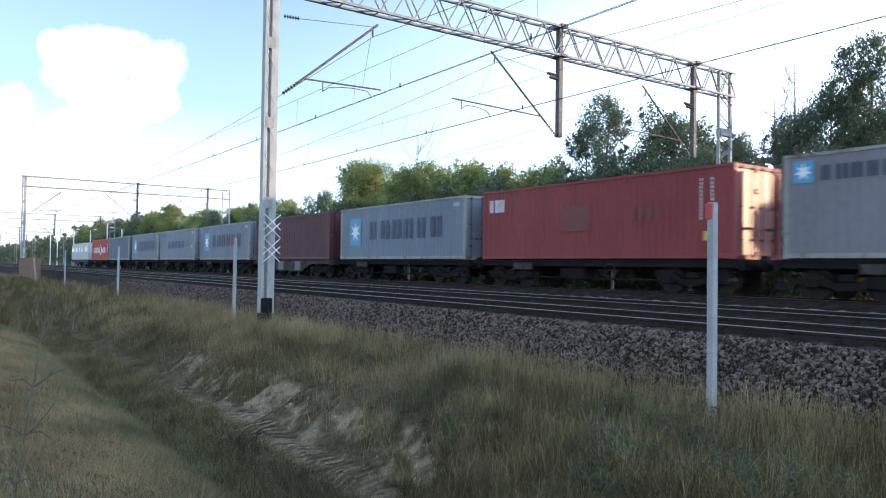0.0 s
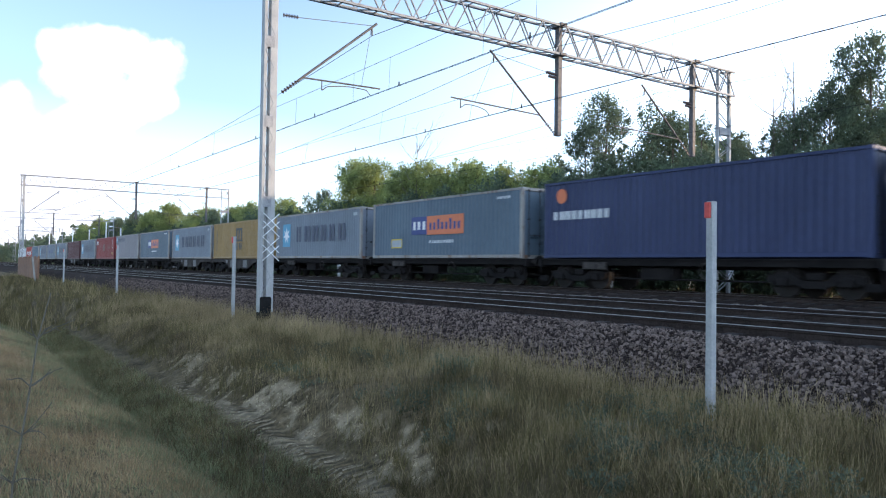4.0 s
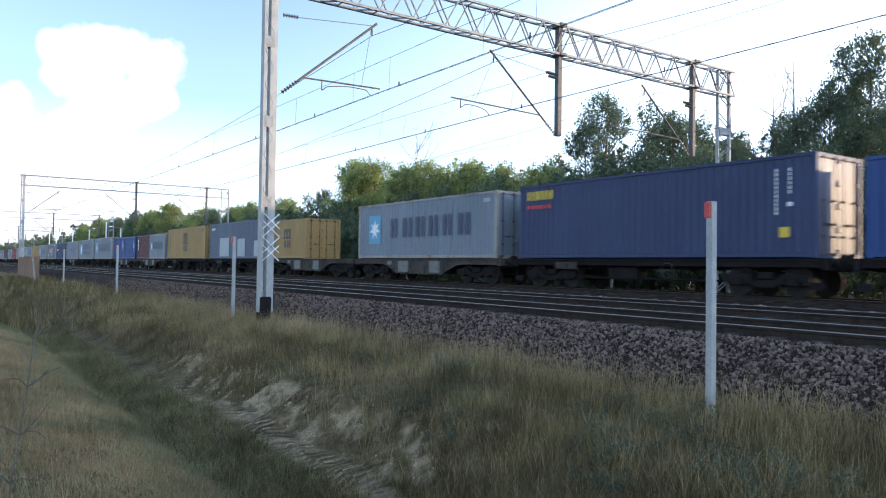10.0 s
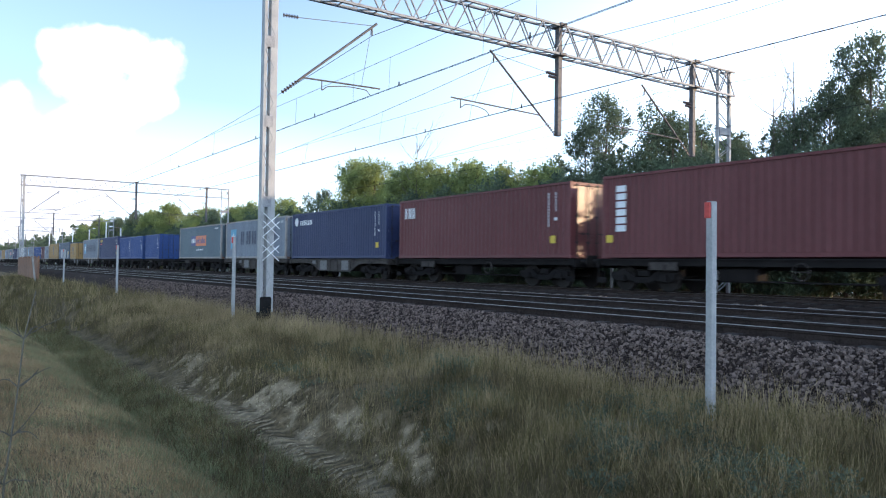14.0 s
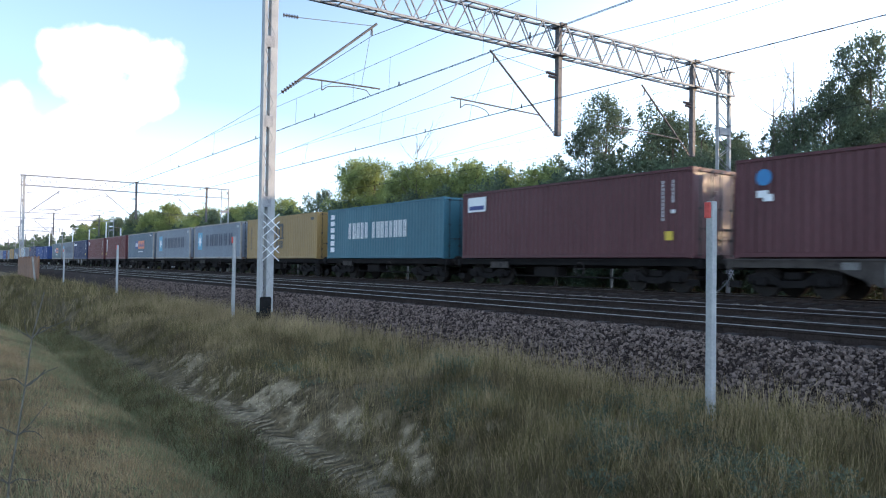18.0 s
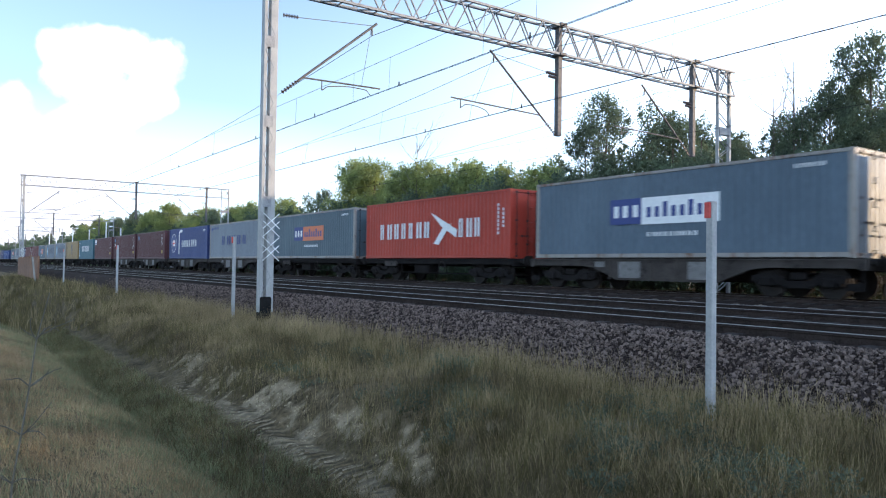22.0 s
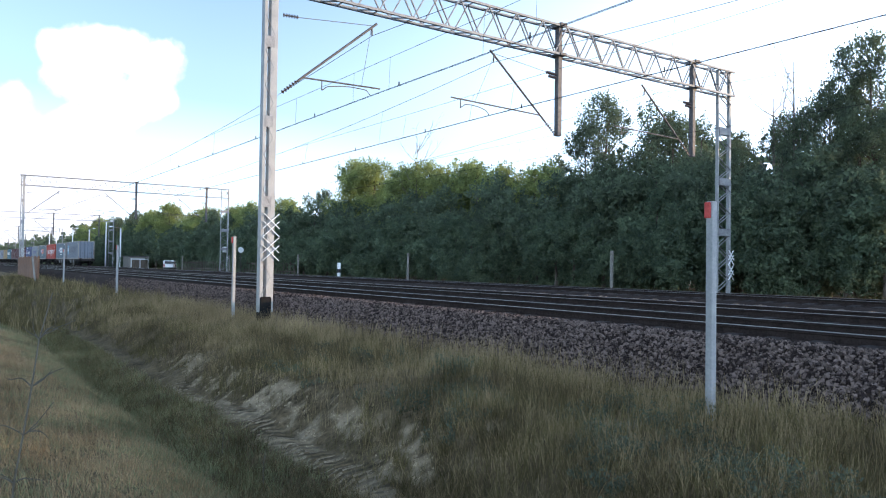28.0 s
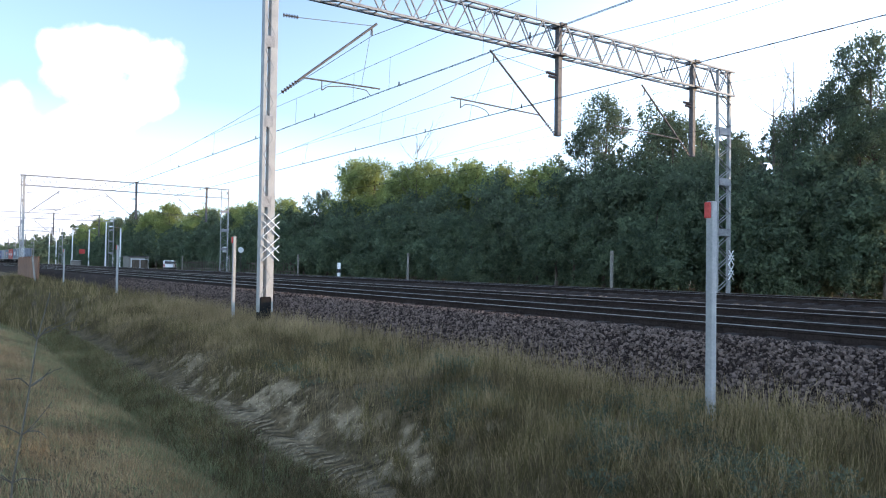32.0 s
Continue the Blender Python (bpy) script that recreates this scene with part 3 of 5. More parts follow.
def build_wires():
    def sag(x, top, low):
        i = (x - GX) / PITCH_X
        f = i - math.floor(i)
        return top - (top - low) * 4 * f * (1 - f)
    xs = [GX + PITCH_X * k / 16 for k in range(-80, 33)]
    for k, (yp, ym, yc) in enumerate(ARMS):
        def stagger(x, y):
            i = (x - GX) / PITCH_X
            return y + (0.18 * math.cos(math.pi * i) - 0.18)
        pair = (-0.022, 0.022) if k < 2 else (0.0,)
        wire("contact_wire", [[(x, stagger(x, yc) + o, sag(x, Z_CONT, Z_CONT - 0.05)) for x in xs] for o in pair], 0.0065, "dark copper contact wire over the track")
        ms = wire("messenger_wire", [[(x, stagger(x, ym), sag(x, Z_MESS, 5.95)) for x in xs]], 0.0075, "dark sagging messenger wire over the track")
        # the stitch rope under each support
        ropes = []
        for i in range(-5, 3):
            c = GX + PITCH_X * i
            ends = [(c + q, stagger(c + q, ym), sag(c + q, Z_MESS, 5.95)) for q in (-15.0, 15.0)]
            ropes.append([ends[0], *((c + q, stagger(c + q, ym), 6.2) for q in (-5.0, -1.0, 1.0, 5.0)), ends[1]])
        st = wire("stitch_wire", ropes, 0.0055, "thin stitch wire under the messenger wire at each gantry")
        # dropper clamps on the contact wires
        clamps = []
        for i in range(-60, 14):
            x = GX + PITCH_X * (i + 0.3) / 12
            z = sag(x, Z_CONT, Z_CONT - 0.05)
            clamps.append([(x, stagger(x, yc), z - 0.02), (x, stagger(x, yc), z + 0.10)])
        cl = wire("dropper_clamp", clamps, 0.017, "")
        drops = []
        for i in (-5, -4, -3, -2, -1, 0, 1):
            for q in (-5.0, -1.0, 1.0, 5.0):
                x = GX + PITCH_X * i + q
                drops.append([(x, stagger(x, ym), 6.2), (x, stagger(x, yc), sag(x, Z_CONT, Z_CONT - 0.05))])
        for s in range(-5, 2):
            for d in range(1, 9):
                x = GX + PITCH_X * (s + d / 9)
                drops.append([(x, stagger(x, ym), sag(x, Z_MESS, 5.95)), (x, stagger(x, yc), sag(x, Z_CONT, Z_CONT - 0.05))])
        dr = wire("droppers", drops, 0.0035, "")
        for ob in (dr, cl):
            for key in ("label", "category", "group"):
                if key in ob:
                    del ob[key]
            ob.parent = ms


build_wires()


# ---- posts along the line ----
def marker_post(x, y, z0, z1, w=0.078):
    o = root("marker_post", (x, y, z0), "pale square concrete marker post with a red cap", "post", "marker posts beside the line")
    h = z1 - z0
    bm = BM()
    box(bm, (-w / 2, -w / 2, -0.5), (w / 2, w / 2, h - 0.02), 0.008)
    part("shaft", bm, M_POST, o)
    bm = BM()
    box(bm, (-w / 2 - 0.004, -w / 2 - 0.025, h - 0.19), (w / 2 - 0.02, -w / 2 + 0.01, h - 0.03), 0.006)
    part("reflector", bm, M_RED, o, "small red reflector plate")
    return o


for x, z0 in ((-4.5, -0.72), (-18.6, -0.62), (-33.0, -0.6), (-48.0, -0.6)):
    marker_post(x, 6.4, z0, 1.455)


M_OLDPOST = surf("old_concrete", (0.13, 0.12, 0.10), (0.27, 0.25, 0.22), 6, 0.85, 0.3)


def fence_post(x, y, h):
    o = root("fence_post", (x, y, -0.45), "weathered grey concrete fence post before the trees", "post", "fence posts beyond the tracks")
    bm = BM()
    box(bm, (-0.06, -0.06, -0.3), (0.06, 0.06, h), 0.01)
    part("shaft", bm, M_OLDPOST, o)


for i in range(6):
    fence_post(-23.6 - 17.8 * i, 26.0, 2.03)


# ---- trees ----
def crown_mesh(name, blobs, leaves, size, material, seed, spread=0.0):
    """Leaves scattered in clumps near the skin of several uneven blobs."""
    rng = np.random.default_rng(seed)
    vol = np.array([b[3] ** 2 for b in blobs])
    per = (leaves * vol / vol.sum()).astype(int)
    P = []
    for (bx, by, bz, r, sq), k in zip(blobs, per):
        nc = max(4, k // 26)
        d = rng.normal(size=(nc, 3))
        d /= np.linalg.norm(d, axis=1)[:, None]
        c = d * r * rng.uniform(0.55, 1.08, (nc, 1))
        pts = np.repeat(c, 26, 0) + rng.normal(size=(nc * 26, 3)) * (spread * r or 0.13 * max(r, 0.9))
        pts[:, 2] *= sq
        P.append(pts + (bx, by, bz))
    P = np.concatenate(P)
    n = len(P)
    a = rng.normal(size=(n, 3))
    a /= np.linalg.norm(a, axis=1)[:, None]
    b = np.cross(a, rng.normal(size=(n, 3)))
    b /= np.linalg.norm(b, axis=1)[:, None]
    s = size * rng.uniform(0.6, 1.3, (n, 1))
    q = np.stack([P - a * s, P - b * s * 0.55 + a * s * 0.1, P + a * s, P + b * s * 0.55 + a * s * 0.1], 1)
    me = mesh_of(name, q.reshape(-1, 3).tolist(), np.arange(4 * n).reshape(n, 4).tolist(), material)
    return me


def trunk_bm(h, r, limbs, seed, lean=0.0):
    rnd = random.Random(seed)
    bm = BM()
    prev, pr = Vector((0, 0, -0.4)), r * 1.3
    n = 5
    for i in range(1, n + 1):
        cur = Vector((rnd.uniform(-1, 1) * 0.1 * h / 8 + lean * i, rnd.uniform(-1, 1) * 0.1 * h / 8, h * i / n))
        cr = r * (1 - 0.8 * i / n)
        bar(bm, prev, cur, 2 * pr, 2 * cr, 8)
        for _ in range(limbs if i > 1 else 0):
            an = rnd.uniform(0, 6.28)
            ln = h * rnd.uniform(0.18, 0.32) * (1.25 - 0.2 * i)
            mid = cur + Vector((math.cos(an) * ln * 0.6, math.sin(an) * ln * 0.6, ln * 0.45))
            end = mid + Vector((math.cos(an) * ln * 0.4, math.sin(an) * ln * 0.4, ln * 0.5))
            bar(bm, cur, mid, cr * 1.1, cr * 0.7, 6)
            bar(bm, mid, end, cr * 0.7, cr * 0.2, 5)
        prev, pr = cur, cr
    return bm


def tree_kind(kind, h, width, leaves, size, material, seed, low):
    """A prototype: trunk and crown meshes for one tree."""
    rnd = random.Random(seed)
    blobs = []
    for i in range(15):
        k = rnd.random()
        z = low + (h - low) * (0.1 + 0.84 * k)
        spread = width * 0.5 * math.sin(math.pi * (0.2 + 0.72 * k)) ** 0.8
        an = rnd.uniform(0, 6.28)
        rr = spread * rnd.uniform(0.3, 0.85)
        blobs.append((math.cos(an) * rr, math.sin(an) * rr, z, width * rnd.uniform(0.13, 0.24), rnd.uniform(0.75, 1.05)))
    blobs.append((0, 0, h * 0.93, width * 0.15, 1.1))
    bm = trunk_bm(h * 0.88, 0.018 * h + 0.03, 3, seed)
    tm = bpy.data.meshes.new("trunk")
    bm.to_mesh(tm)
    bm.free()
    tm.materials.append(M_BARK)
    return tm, crown_mesh("crown", blobs, leaves, size, material, seed)


KINDS = {
    "oak": [tree_kind("oak", 10, 6.0, 26000, 0.08, M_LEAF_OAK, 11 + i, 1.6) for i in range(3)],
    "acacia": [tree_kind("acacia", 8.5, 5.6, 18000, 0.085, M_LEAF_ACACIA, 21 + i, 1.4) for i in range(3)],
    "shrub": [tree_kind("shrub", 4.2, 4.6, 11000, 0.085, M_LEAF_BUSH, 31 + i, 0.1) for i in range(3)],
    "under": [tree_kind("under", 6.0, 6.0, 12000, 0.105, M_LEAF_OAK, 41 + i, 0.2) for i in range(2)],
}
TREE_TAG = {
    "oak": ("tree", "dark green oak with a full uneven crown", "tree"),
    "acacia": ("tree", "light green feathery acacia, sunlight put into its leaf colour", "tree"),
    "shrub": ("shrub", "dense green shrub at the wood's edge", "shrub"),
    "under": ("tree", "low dark tree with branches down to the ground", "tree"),
}


def plant(kind, i, x, y, scale, turn, z=-0.5, sz=1.0):
    name, label, cat = TREE_TAG[kind]
    tm, cm = KINDS[kind][i % len(KINDS[kind])]
    o = root(name, pose(x, y, z, 0, 0, turn), label, cat, "trees of the wood beyond the tracks")
    for n2, me in (("trunk", tm), ("crown", cm)):
        c = shared(n2, me, o)
        c.scale = (scale, scale, scale * sz)


# place along the line and height of the tall trees that stand out against the sky
FRONT_ROW = ((-78.9, 8.7), (-73.5, 8.9), (-68.0, 8.7), (-63.1, 11.1), (-60.8, 10.8), (-58.7, 10.6), (-54.7, 9.8), (-52.4, 9.4), (-50.0, 9.6), (-46.3, 9.6), (-44.3, 9.3), (-42.7, 9.0), (-40.1, 8.7), (-37.1, 8.2), (-35.2, 8.2),
             (-32.4, 10.2), (-30.0, 11.4), (-27.2, 10.7), (-25.5, 9.8), (-23.5, 9.2), (-21.9, 8.3), (-19.6, 8.7), (-18.3, 8.8), (-17.3, 9.9), (-16.2, 10.1), (-15.3, 11.6))


def build_wood():
    rnd = random.Random(4)
    # the edge of the wood: a closed front of shrubs and low trees
    x = 95.0
    while x > -215:
        far = 1 if x > -90 else 1.6
        if not -135 < x < -100:
            # shrubs past x = -12 are unseen; the low ones leave the sun a gap
            plant("shrub", rnd.randrange(3), x, 28.9 + rnd.uniform(-0.5, 0.8), rnd.uniform(0.75, 1.15) * (0.32 if -12 < x < 9 else 1.0), rnd.uniform(0, 360))
        x -= rnd.uniform(1.5, 2.2) * far
    x = -13.5
    while x > -215:
        plant("under", rnd.randrange(2), x, 30.6 + rnd.uniform(-0.4, 0.6), rnd.uniform(0.85, 1.15), rnd.uniform(0, 360))
        x -= rnd.uniform(2.4, 3.2) * (1 if x > -90 else 1.6)
    # tall trees behind it; right of view they are unseen, added taller sunward for shade
    x = 215.0
    while x > -225:
        h = wood_height(x)
        kind = "oak" if x > -35 or rnd.random() < 0.25 else "acacia"
        base = 10.0 if kind == "oak" else 8.5
        y = 33 if x < 0 else 30.0
        if not -81 < x < -14.5:
            plant(kind, rnd.randrange(3), x, y + rnd.uniform(-1.0, 1.4), h / base * rnd.uniform(0.9, 1.06), rnd.uniform(0, 360))
        x -= rnd.uniform(2.3, 3.2) * (1.6 if x < -90 or x > 0 else 1)
    # two slender trees added out of view in the gap, to shade container doors
    for x, y in ((-7.5, 30.0), (-6.3, 30.6)):
        plant("oak", rnd.randrange(3), x, y, 0.42, rnd.uniform(0, 360), sz=1.7)
    for x, h in FRONT_ROW:
        kind = "oak" if x > -33 or -75 < x < -66 else "acacia"
        base = 10.3 if kind == "oak" else 8.8
        w = 0.62 if x > -23 else 0.8 if kind == "oak" else 0.9
        plant(kind, rnd.randrange(3), x, 33 + rnd.uniform(-0.6, 0.6), w * h / base, rnd.uniform(0, 360), sz=1 / w)
    x = -12.0
    while x > -235:
        h = wood_height(x) * (0.78 if x > -26 else 0.92)
        plant("under", rnd.randrange(3), x, 37 + rnd.uniform(-1.0, 1.0), h / 6.0 * rnd.uniform(0.85, 1.0), rnd.uniform(0, 360))
        x -= rnd.uniform(3.8, 4.8) * (1.6 if x < -90 else 1)
    # the deep of the wood, where no tree can be told from the next
    rng = np.random.default_rng(8)
    blobs = [(x, rng.uniform(41, 52), rng.uniform(1.0, 0.68 * wood_height(x)), 2.6, 1.0) for x in np.arange(-240, -12, 0.55)]
    me = crown_mesh("deep_wood", blobs, 60000, 0.42, M_LEAF_OAK, 77)
    # low trees where the line runs out of sight
    far = crown_mesh("distant_wood", [(x, 34 + rng.uniform(0, 12), rng.uniform(1.0, 8.5), 3.6, 1.0) for x in np.arange(-680, -235, 1.3)], 22000, 0.6, M_LEAF_OAK, 78)
    tagged(new("distant_wood", far), "hazy green trees where the line runs out of sight", "wood", kind="stuff")
    tagged(new("deep_wood", me), "dark green foliage deep inside the wood", "wood", kind="stuff")


def wood_height(x):
    # past x = -13 heights steer unseen shade: a low sun gap, then blockers
    pts = [(-230, 11.5), (-130, 11.4), (-100, 9.4), (-84, 9.8), (-76, 8.0), (-66, 9.9), (-58, 10.9), (-46, 10.3), (-40, 9.7), (-34.5, 9.6), (-31, 12.6), (-27.5, 12.4), (-25, 11.0), (-22, 9.7), (-18.5, 10.2), (-15.6, 11.2), (-13.2, 12.5), (-12.6, 2.2), (8, 2.2), (11, 7.0), (14, 11.0),
           (60, 12.5), (90, 13.5), (115, 16.5), (133, 17.8), (146, 20.5), (215, 26)]
    return float(np.interp(x, [a for a, b in pts], [b for a, b in pts])) * 0.9


build_wood()


# ---- the train ----
SPEED = 22.609
FACE_Y = 19.57  # near side of the containers
TRACK_Y = TRACKS[2]
DECK = 1.115
L40, L20, HC, ST, WID = 12.192, 6.058, 2.896, 2.591, 2.438


def paint(name, rgb, wear=0.27, rough=0.5, spec=0.3):
    d = tuple(c * 0.82 for c in rgb)
    b = tuple(min(0.9, c * 1.1 + 0.01) for c in rgb)
    return surf("paint_" + name, d, b, 0.7, rough, 0.06, fine=14, vary=0.3, spots=((0.16, 0.085, 0.05), 2.6, wear), stretch=(1, 1, 0.35), spec=spec)


PAINTS = {
    "white": (0.148, 0.171, 0.204),
    "cream": (0.182, 0.161, 0.173),
    "greyblue": (0.083, 0.117, 0.151),
    "teal": (0.071, 0.105, 0.126),
    "slate": (0.085, 0.104, 0.140),
    "yellow": (0.280, 0.172, 0.057),
    "blue": (0.016, 0.048, 0.165),
    "navy": (0.022, 0.031, 0.084),
    "royal": (0.021, 0.041, 0.148),
    "red": (0.218, 0.029, 0.027),
    "orange": (0.355, 0.037, 0.019),
    "maroon": (0.079, 0.022, 0.025),
    "rust": (0.119, 0.030, 0.030),
    "green": (0.033, 0.110, 0.143),
}
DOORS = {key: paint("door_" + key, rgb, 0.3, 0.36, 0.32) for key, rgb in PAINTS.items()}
PAINTS = {key: paint(key, rgb) for key, rgb in PAINTS.items()}
M_FRAME = paint("worn_frame", (0.27, 0.245, 0.22), 0.47)
M_INK = {
    "navy": surf("ink_navy", (0.01, 0.018, 0.05), (0.025, 0.035, 0.08), 5, 0.5, 0.0),
    "white": surf("ink_white", (0.6, 0.6, 0.6), (0.78, 0.78, 0.77), 5, 0.5, 0.0),
    "sky": surf("ink_sky_blue", (0.060, 0.252, 0.396), (0.090, 0.300, 0.444), 5, 0.5, 0.0),
    "black": surf("ink_black", (0.02, 0.018, 0.015), (0.05, 0.045, 0.04), 5, 0.5, 0.0),
    "orange": surf("ink_orange", (0.540, 0.120, 0.038), (0.615, 0.165, 0.060), 5, 0.5, 0.0),
    "blue": surf("ink_blue", (0.010, 0.025, 0.140), (0.020, 0.040, 0.180), 5, 0.5, 0.0),
    "yellow": surf("ink_yellow", (0.525, 0.360, 0.022), (0.600, 0.435, 0.045), 5, 0.5, 0.0),
    "red": surf("ink_red", (0.6, 0.03, 0.03), (0.7, 0.06, 0.05), 5, 0.5, 0.0),
    "darkred": surf("ink_dark_red", (0.12, 0.03, 0.022), (0.18, 0.045, 0.035), 3, 0.6, 0.0),
    "patch": surf("patch_grey", (0.300, 0.318, 0.336), (0.360, 0.378, 0.390), 3, 0.6, 0.0),
    "sky2": surf("ink_round_blue", (0.021, 0.154, 0.350), (0.035, 0.196, 0.406), 5, 0.5, 0.0),
}
_parts = {}


def corrugated(bm, x0, x1, y, z0, z1, depth, s, pitch=0.278):
    """A steel side wall of trapezoid waves that face s (-1: towards -y)."""
    prof, x = [], x0
    n = max(1, round((x1 - x0) / pitch))
    p = (x1 - x0) / n
    for i in range(n):
        a = x0 + p * i
        prof += [(a, 0), (a + p * 0.26, 0), (a + p * 0.5, 1), (a + p * 0.76, 1)]
    prof.append((x1, 0))
    lo = [bm.verts.new((a, y - s * depth * k, z0)) for a, k in prof]
    hi = [bm.verts.new((a, y - s * depth * k, z1)) for a, k in prof]
    for i in range(len(prof) - 1):
        bm.faces.new((lo[i], lo[i + 1], hi[i + 1], hi[i]))


def container_parts(length, height, depth):
    """Meshes without paint: (name, bmesh maker), in the container's own space: x from 0 at the front to its length at the doors, y from 0, z from 0."""
    def body():
        bm = BM()
        corrugated(bm, 0.12, length - 0.10, 0.03, 0.14, height - 0.08, depth, -1)
        corrugated(bm, 0.12, length - 0.10, WID - 0.03, 0.14, height - 0.08, depth, 1)
        n = int(length / 0.45)
        prof = [(0.05 + (length - 0.1) * i / n, 0.012 * (i % 2)) for i in range(n + 1)]
        a = [bm.verts.new((x, 0.05, height - 0.03 + z)) for x, z in prof]
        b = [bm.verts.new((x, WID - 0.05, height - 0.03 + z)) for x, z in prof]
        for i in range(n):
            bm.faces.new((a[i], a[i + 1], b[i + 1], b[i]))
        box(bm, (0.04, 0.06, 0.12), (0.09, WID - 0.06, height - 0.06))
        box(bm, (0.1, 0.05, 0.08), (length - 0.1, WID - 0.05, 0.16))
        return bm

    def frame_():
        bm = BM()
        for x in (0.0, length - 0.16):
            for y in (0.0, WID - 0.14):
                box(bm, (x, y, 0.0), (x + 0.16, y + 0.14, height), 0.012)
        for y in (0.0, WID - 0.07):
            box(bm, (0.1, y + 0.005, height - 0.10), (length - 0.1, y + 0.065, height - 0.005), 0.008)
            box(bm, (0.1, y + 0.005, 0.02), (length - 0.1, y + 0.065, 0.16), 0.008)
        for x in (0.01, length - 0.11):
            box(bm, (x, 0.1, height - 0.13), (x + 0.10, WID - 0.1, height - 0.006), 0.008)
            box(bm, (x, 0.1, 0.0), (x + 0.10, WID - 0.1, 0.14), 0.008)
        for x in (-0.004, length - 0.174):
            for y in (-0.006, WID - 0.156):
                for z in (-0.004, height - 0.114):
                    box(bm, (x, y, z), (x + 0.178, y + 0.162, z + 0.118), 0.01)
        return bm

    def door():
        """One pressed steel leaf: four sunk panels between flat bands."""
        bm = BM()
        w = WID / 2 - 0.15
        h0, h1 = 0.15, height - 0.14
        prof = [(0.0, 1)]
        for i in range(4):
            a, b = h0 + (h1 - h0) * i / 4, h0 + (h1 - h0) * (i + 1) / 4
            prof += [(a, 1), (a + 0.06, 1), (a + 0.09, 0), (b - 0.09, 0), (b - 0.06, 1)]
        prof = prof[1:] + [(h1, 1)]
        ys = [(0.0, 1), (0.05, 1), (0.08, 0), (w - 0.08, 0), (w - 0.05, 1), (w, 1)]
        grid = [[bm.verts.new((length - 0.028 - 0.04 * (0 if p and q else 1) * 1.0, y, z)) if not (p == 0 and q == 0) else bm.verts.new((length - 0.068, y, z)) for y, p in ys] for z, q in prof]
        for r0, r1 in zip(grid, grid[1:]):
            for i in range(len(ys) - 1):
                bm.faces.new((r0[i], r0[i + 1], r1[i + 1], r1[i]))
        edge = [e for e in bm.edges if e.is_boundary]
        r = bmesh.ops.extrude_edge_only(bm, edges=edge)
        bmesh.ops.translate(bm, vec=(-0.06, 0, 0), verts=[g for g in r["geom"] if isinstance(g, bmesh.types.BMVert)])
        return bm

    def rod():
        bm = BM()
        bar(bm, (0, 0, 0.06), (0, 0, height - 0.05), 0.036, sides=8)
        for z in (0.1, 0.6, height * 0.55, height - 0.12):
            box(bm, (-0.035, -0.05, z - 0.03), (0.02, 0.05, z + 0.03))
        return bm

    def grip():
        bm = BM()
        bar(bm, (0.03, 0.0, 0.0), (0.03, 0.34, -0.02), 0.03, 0.012)
        box(bm, (-0.02, 0.26, -0.05), (0.03, 0.36, 0.03))
        return bm
    return dict(body=body, frame=frame_, door=door, rod=rod, grip=grip)


def painted(key, maker, name, mat):
    k = (key, mat.name)
    if k not in _parts:
        bm = maker()
        bmesh.ops.recalc_face_normals(bm, faces=bm.faces)
        me = bpy.data.meshes.new(name)
        bm.to_mesh(me)
        bm.free()
        me.materials.append(mat)
        _parts[k] = me
    return _parts[k]


def flat(bm, x0, x1, z0, z1, y=-0.004):
    """A thin painted field on the near side."""
    box(bm, (x0, y, z0), (x1, y + 0.003, z1))


def bars(bm, x0, x1, z0, z1, n, weight=0.26, only=None):
    """A row of writing as plain upright bars."""
    p = (x1 - x0) / n
    for i in range(n):
        if only is not None and i != only:
            continue
        a = x0 + p * i
        w = p * (weight * 2.1 + 0.06 * ((i * 3) % 4))
        for q in (a + p * 0.1, a + p * 0.1 + 0.62 * w):
            flat(bm, q, q + 0.38 * w, z0, z1)


def star(bm, cx, cz, r, n=7, y=-0.008):
    pts = [(cx + (r if i % 2 == 0 else r * 0.42) * math.sin(math.pi * i / n), cz + (r if i % 2 == 0 else r * 0.42) * math.cos(math.pi * i / n)) for i in range(2 * n)]
    v = [bm.verts.new((x, y, z)) for x, z in pts]
    c = bm.verts.new((cx, y, cz))
    for i in range(2 * n):
        bm.faces.new((v[i], v[(i + 1) % (2 * n)], c))


def ring(bm, cx, cz, r, y=-0.006, n=20):
    v = [bm.verts.new((cx + r * math.cos(6.2832 * i / n), y, cz + r * math.sin(6.2832 * i / n))) for i in range(n)]
    bm.faces.new(v)


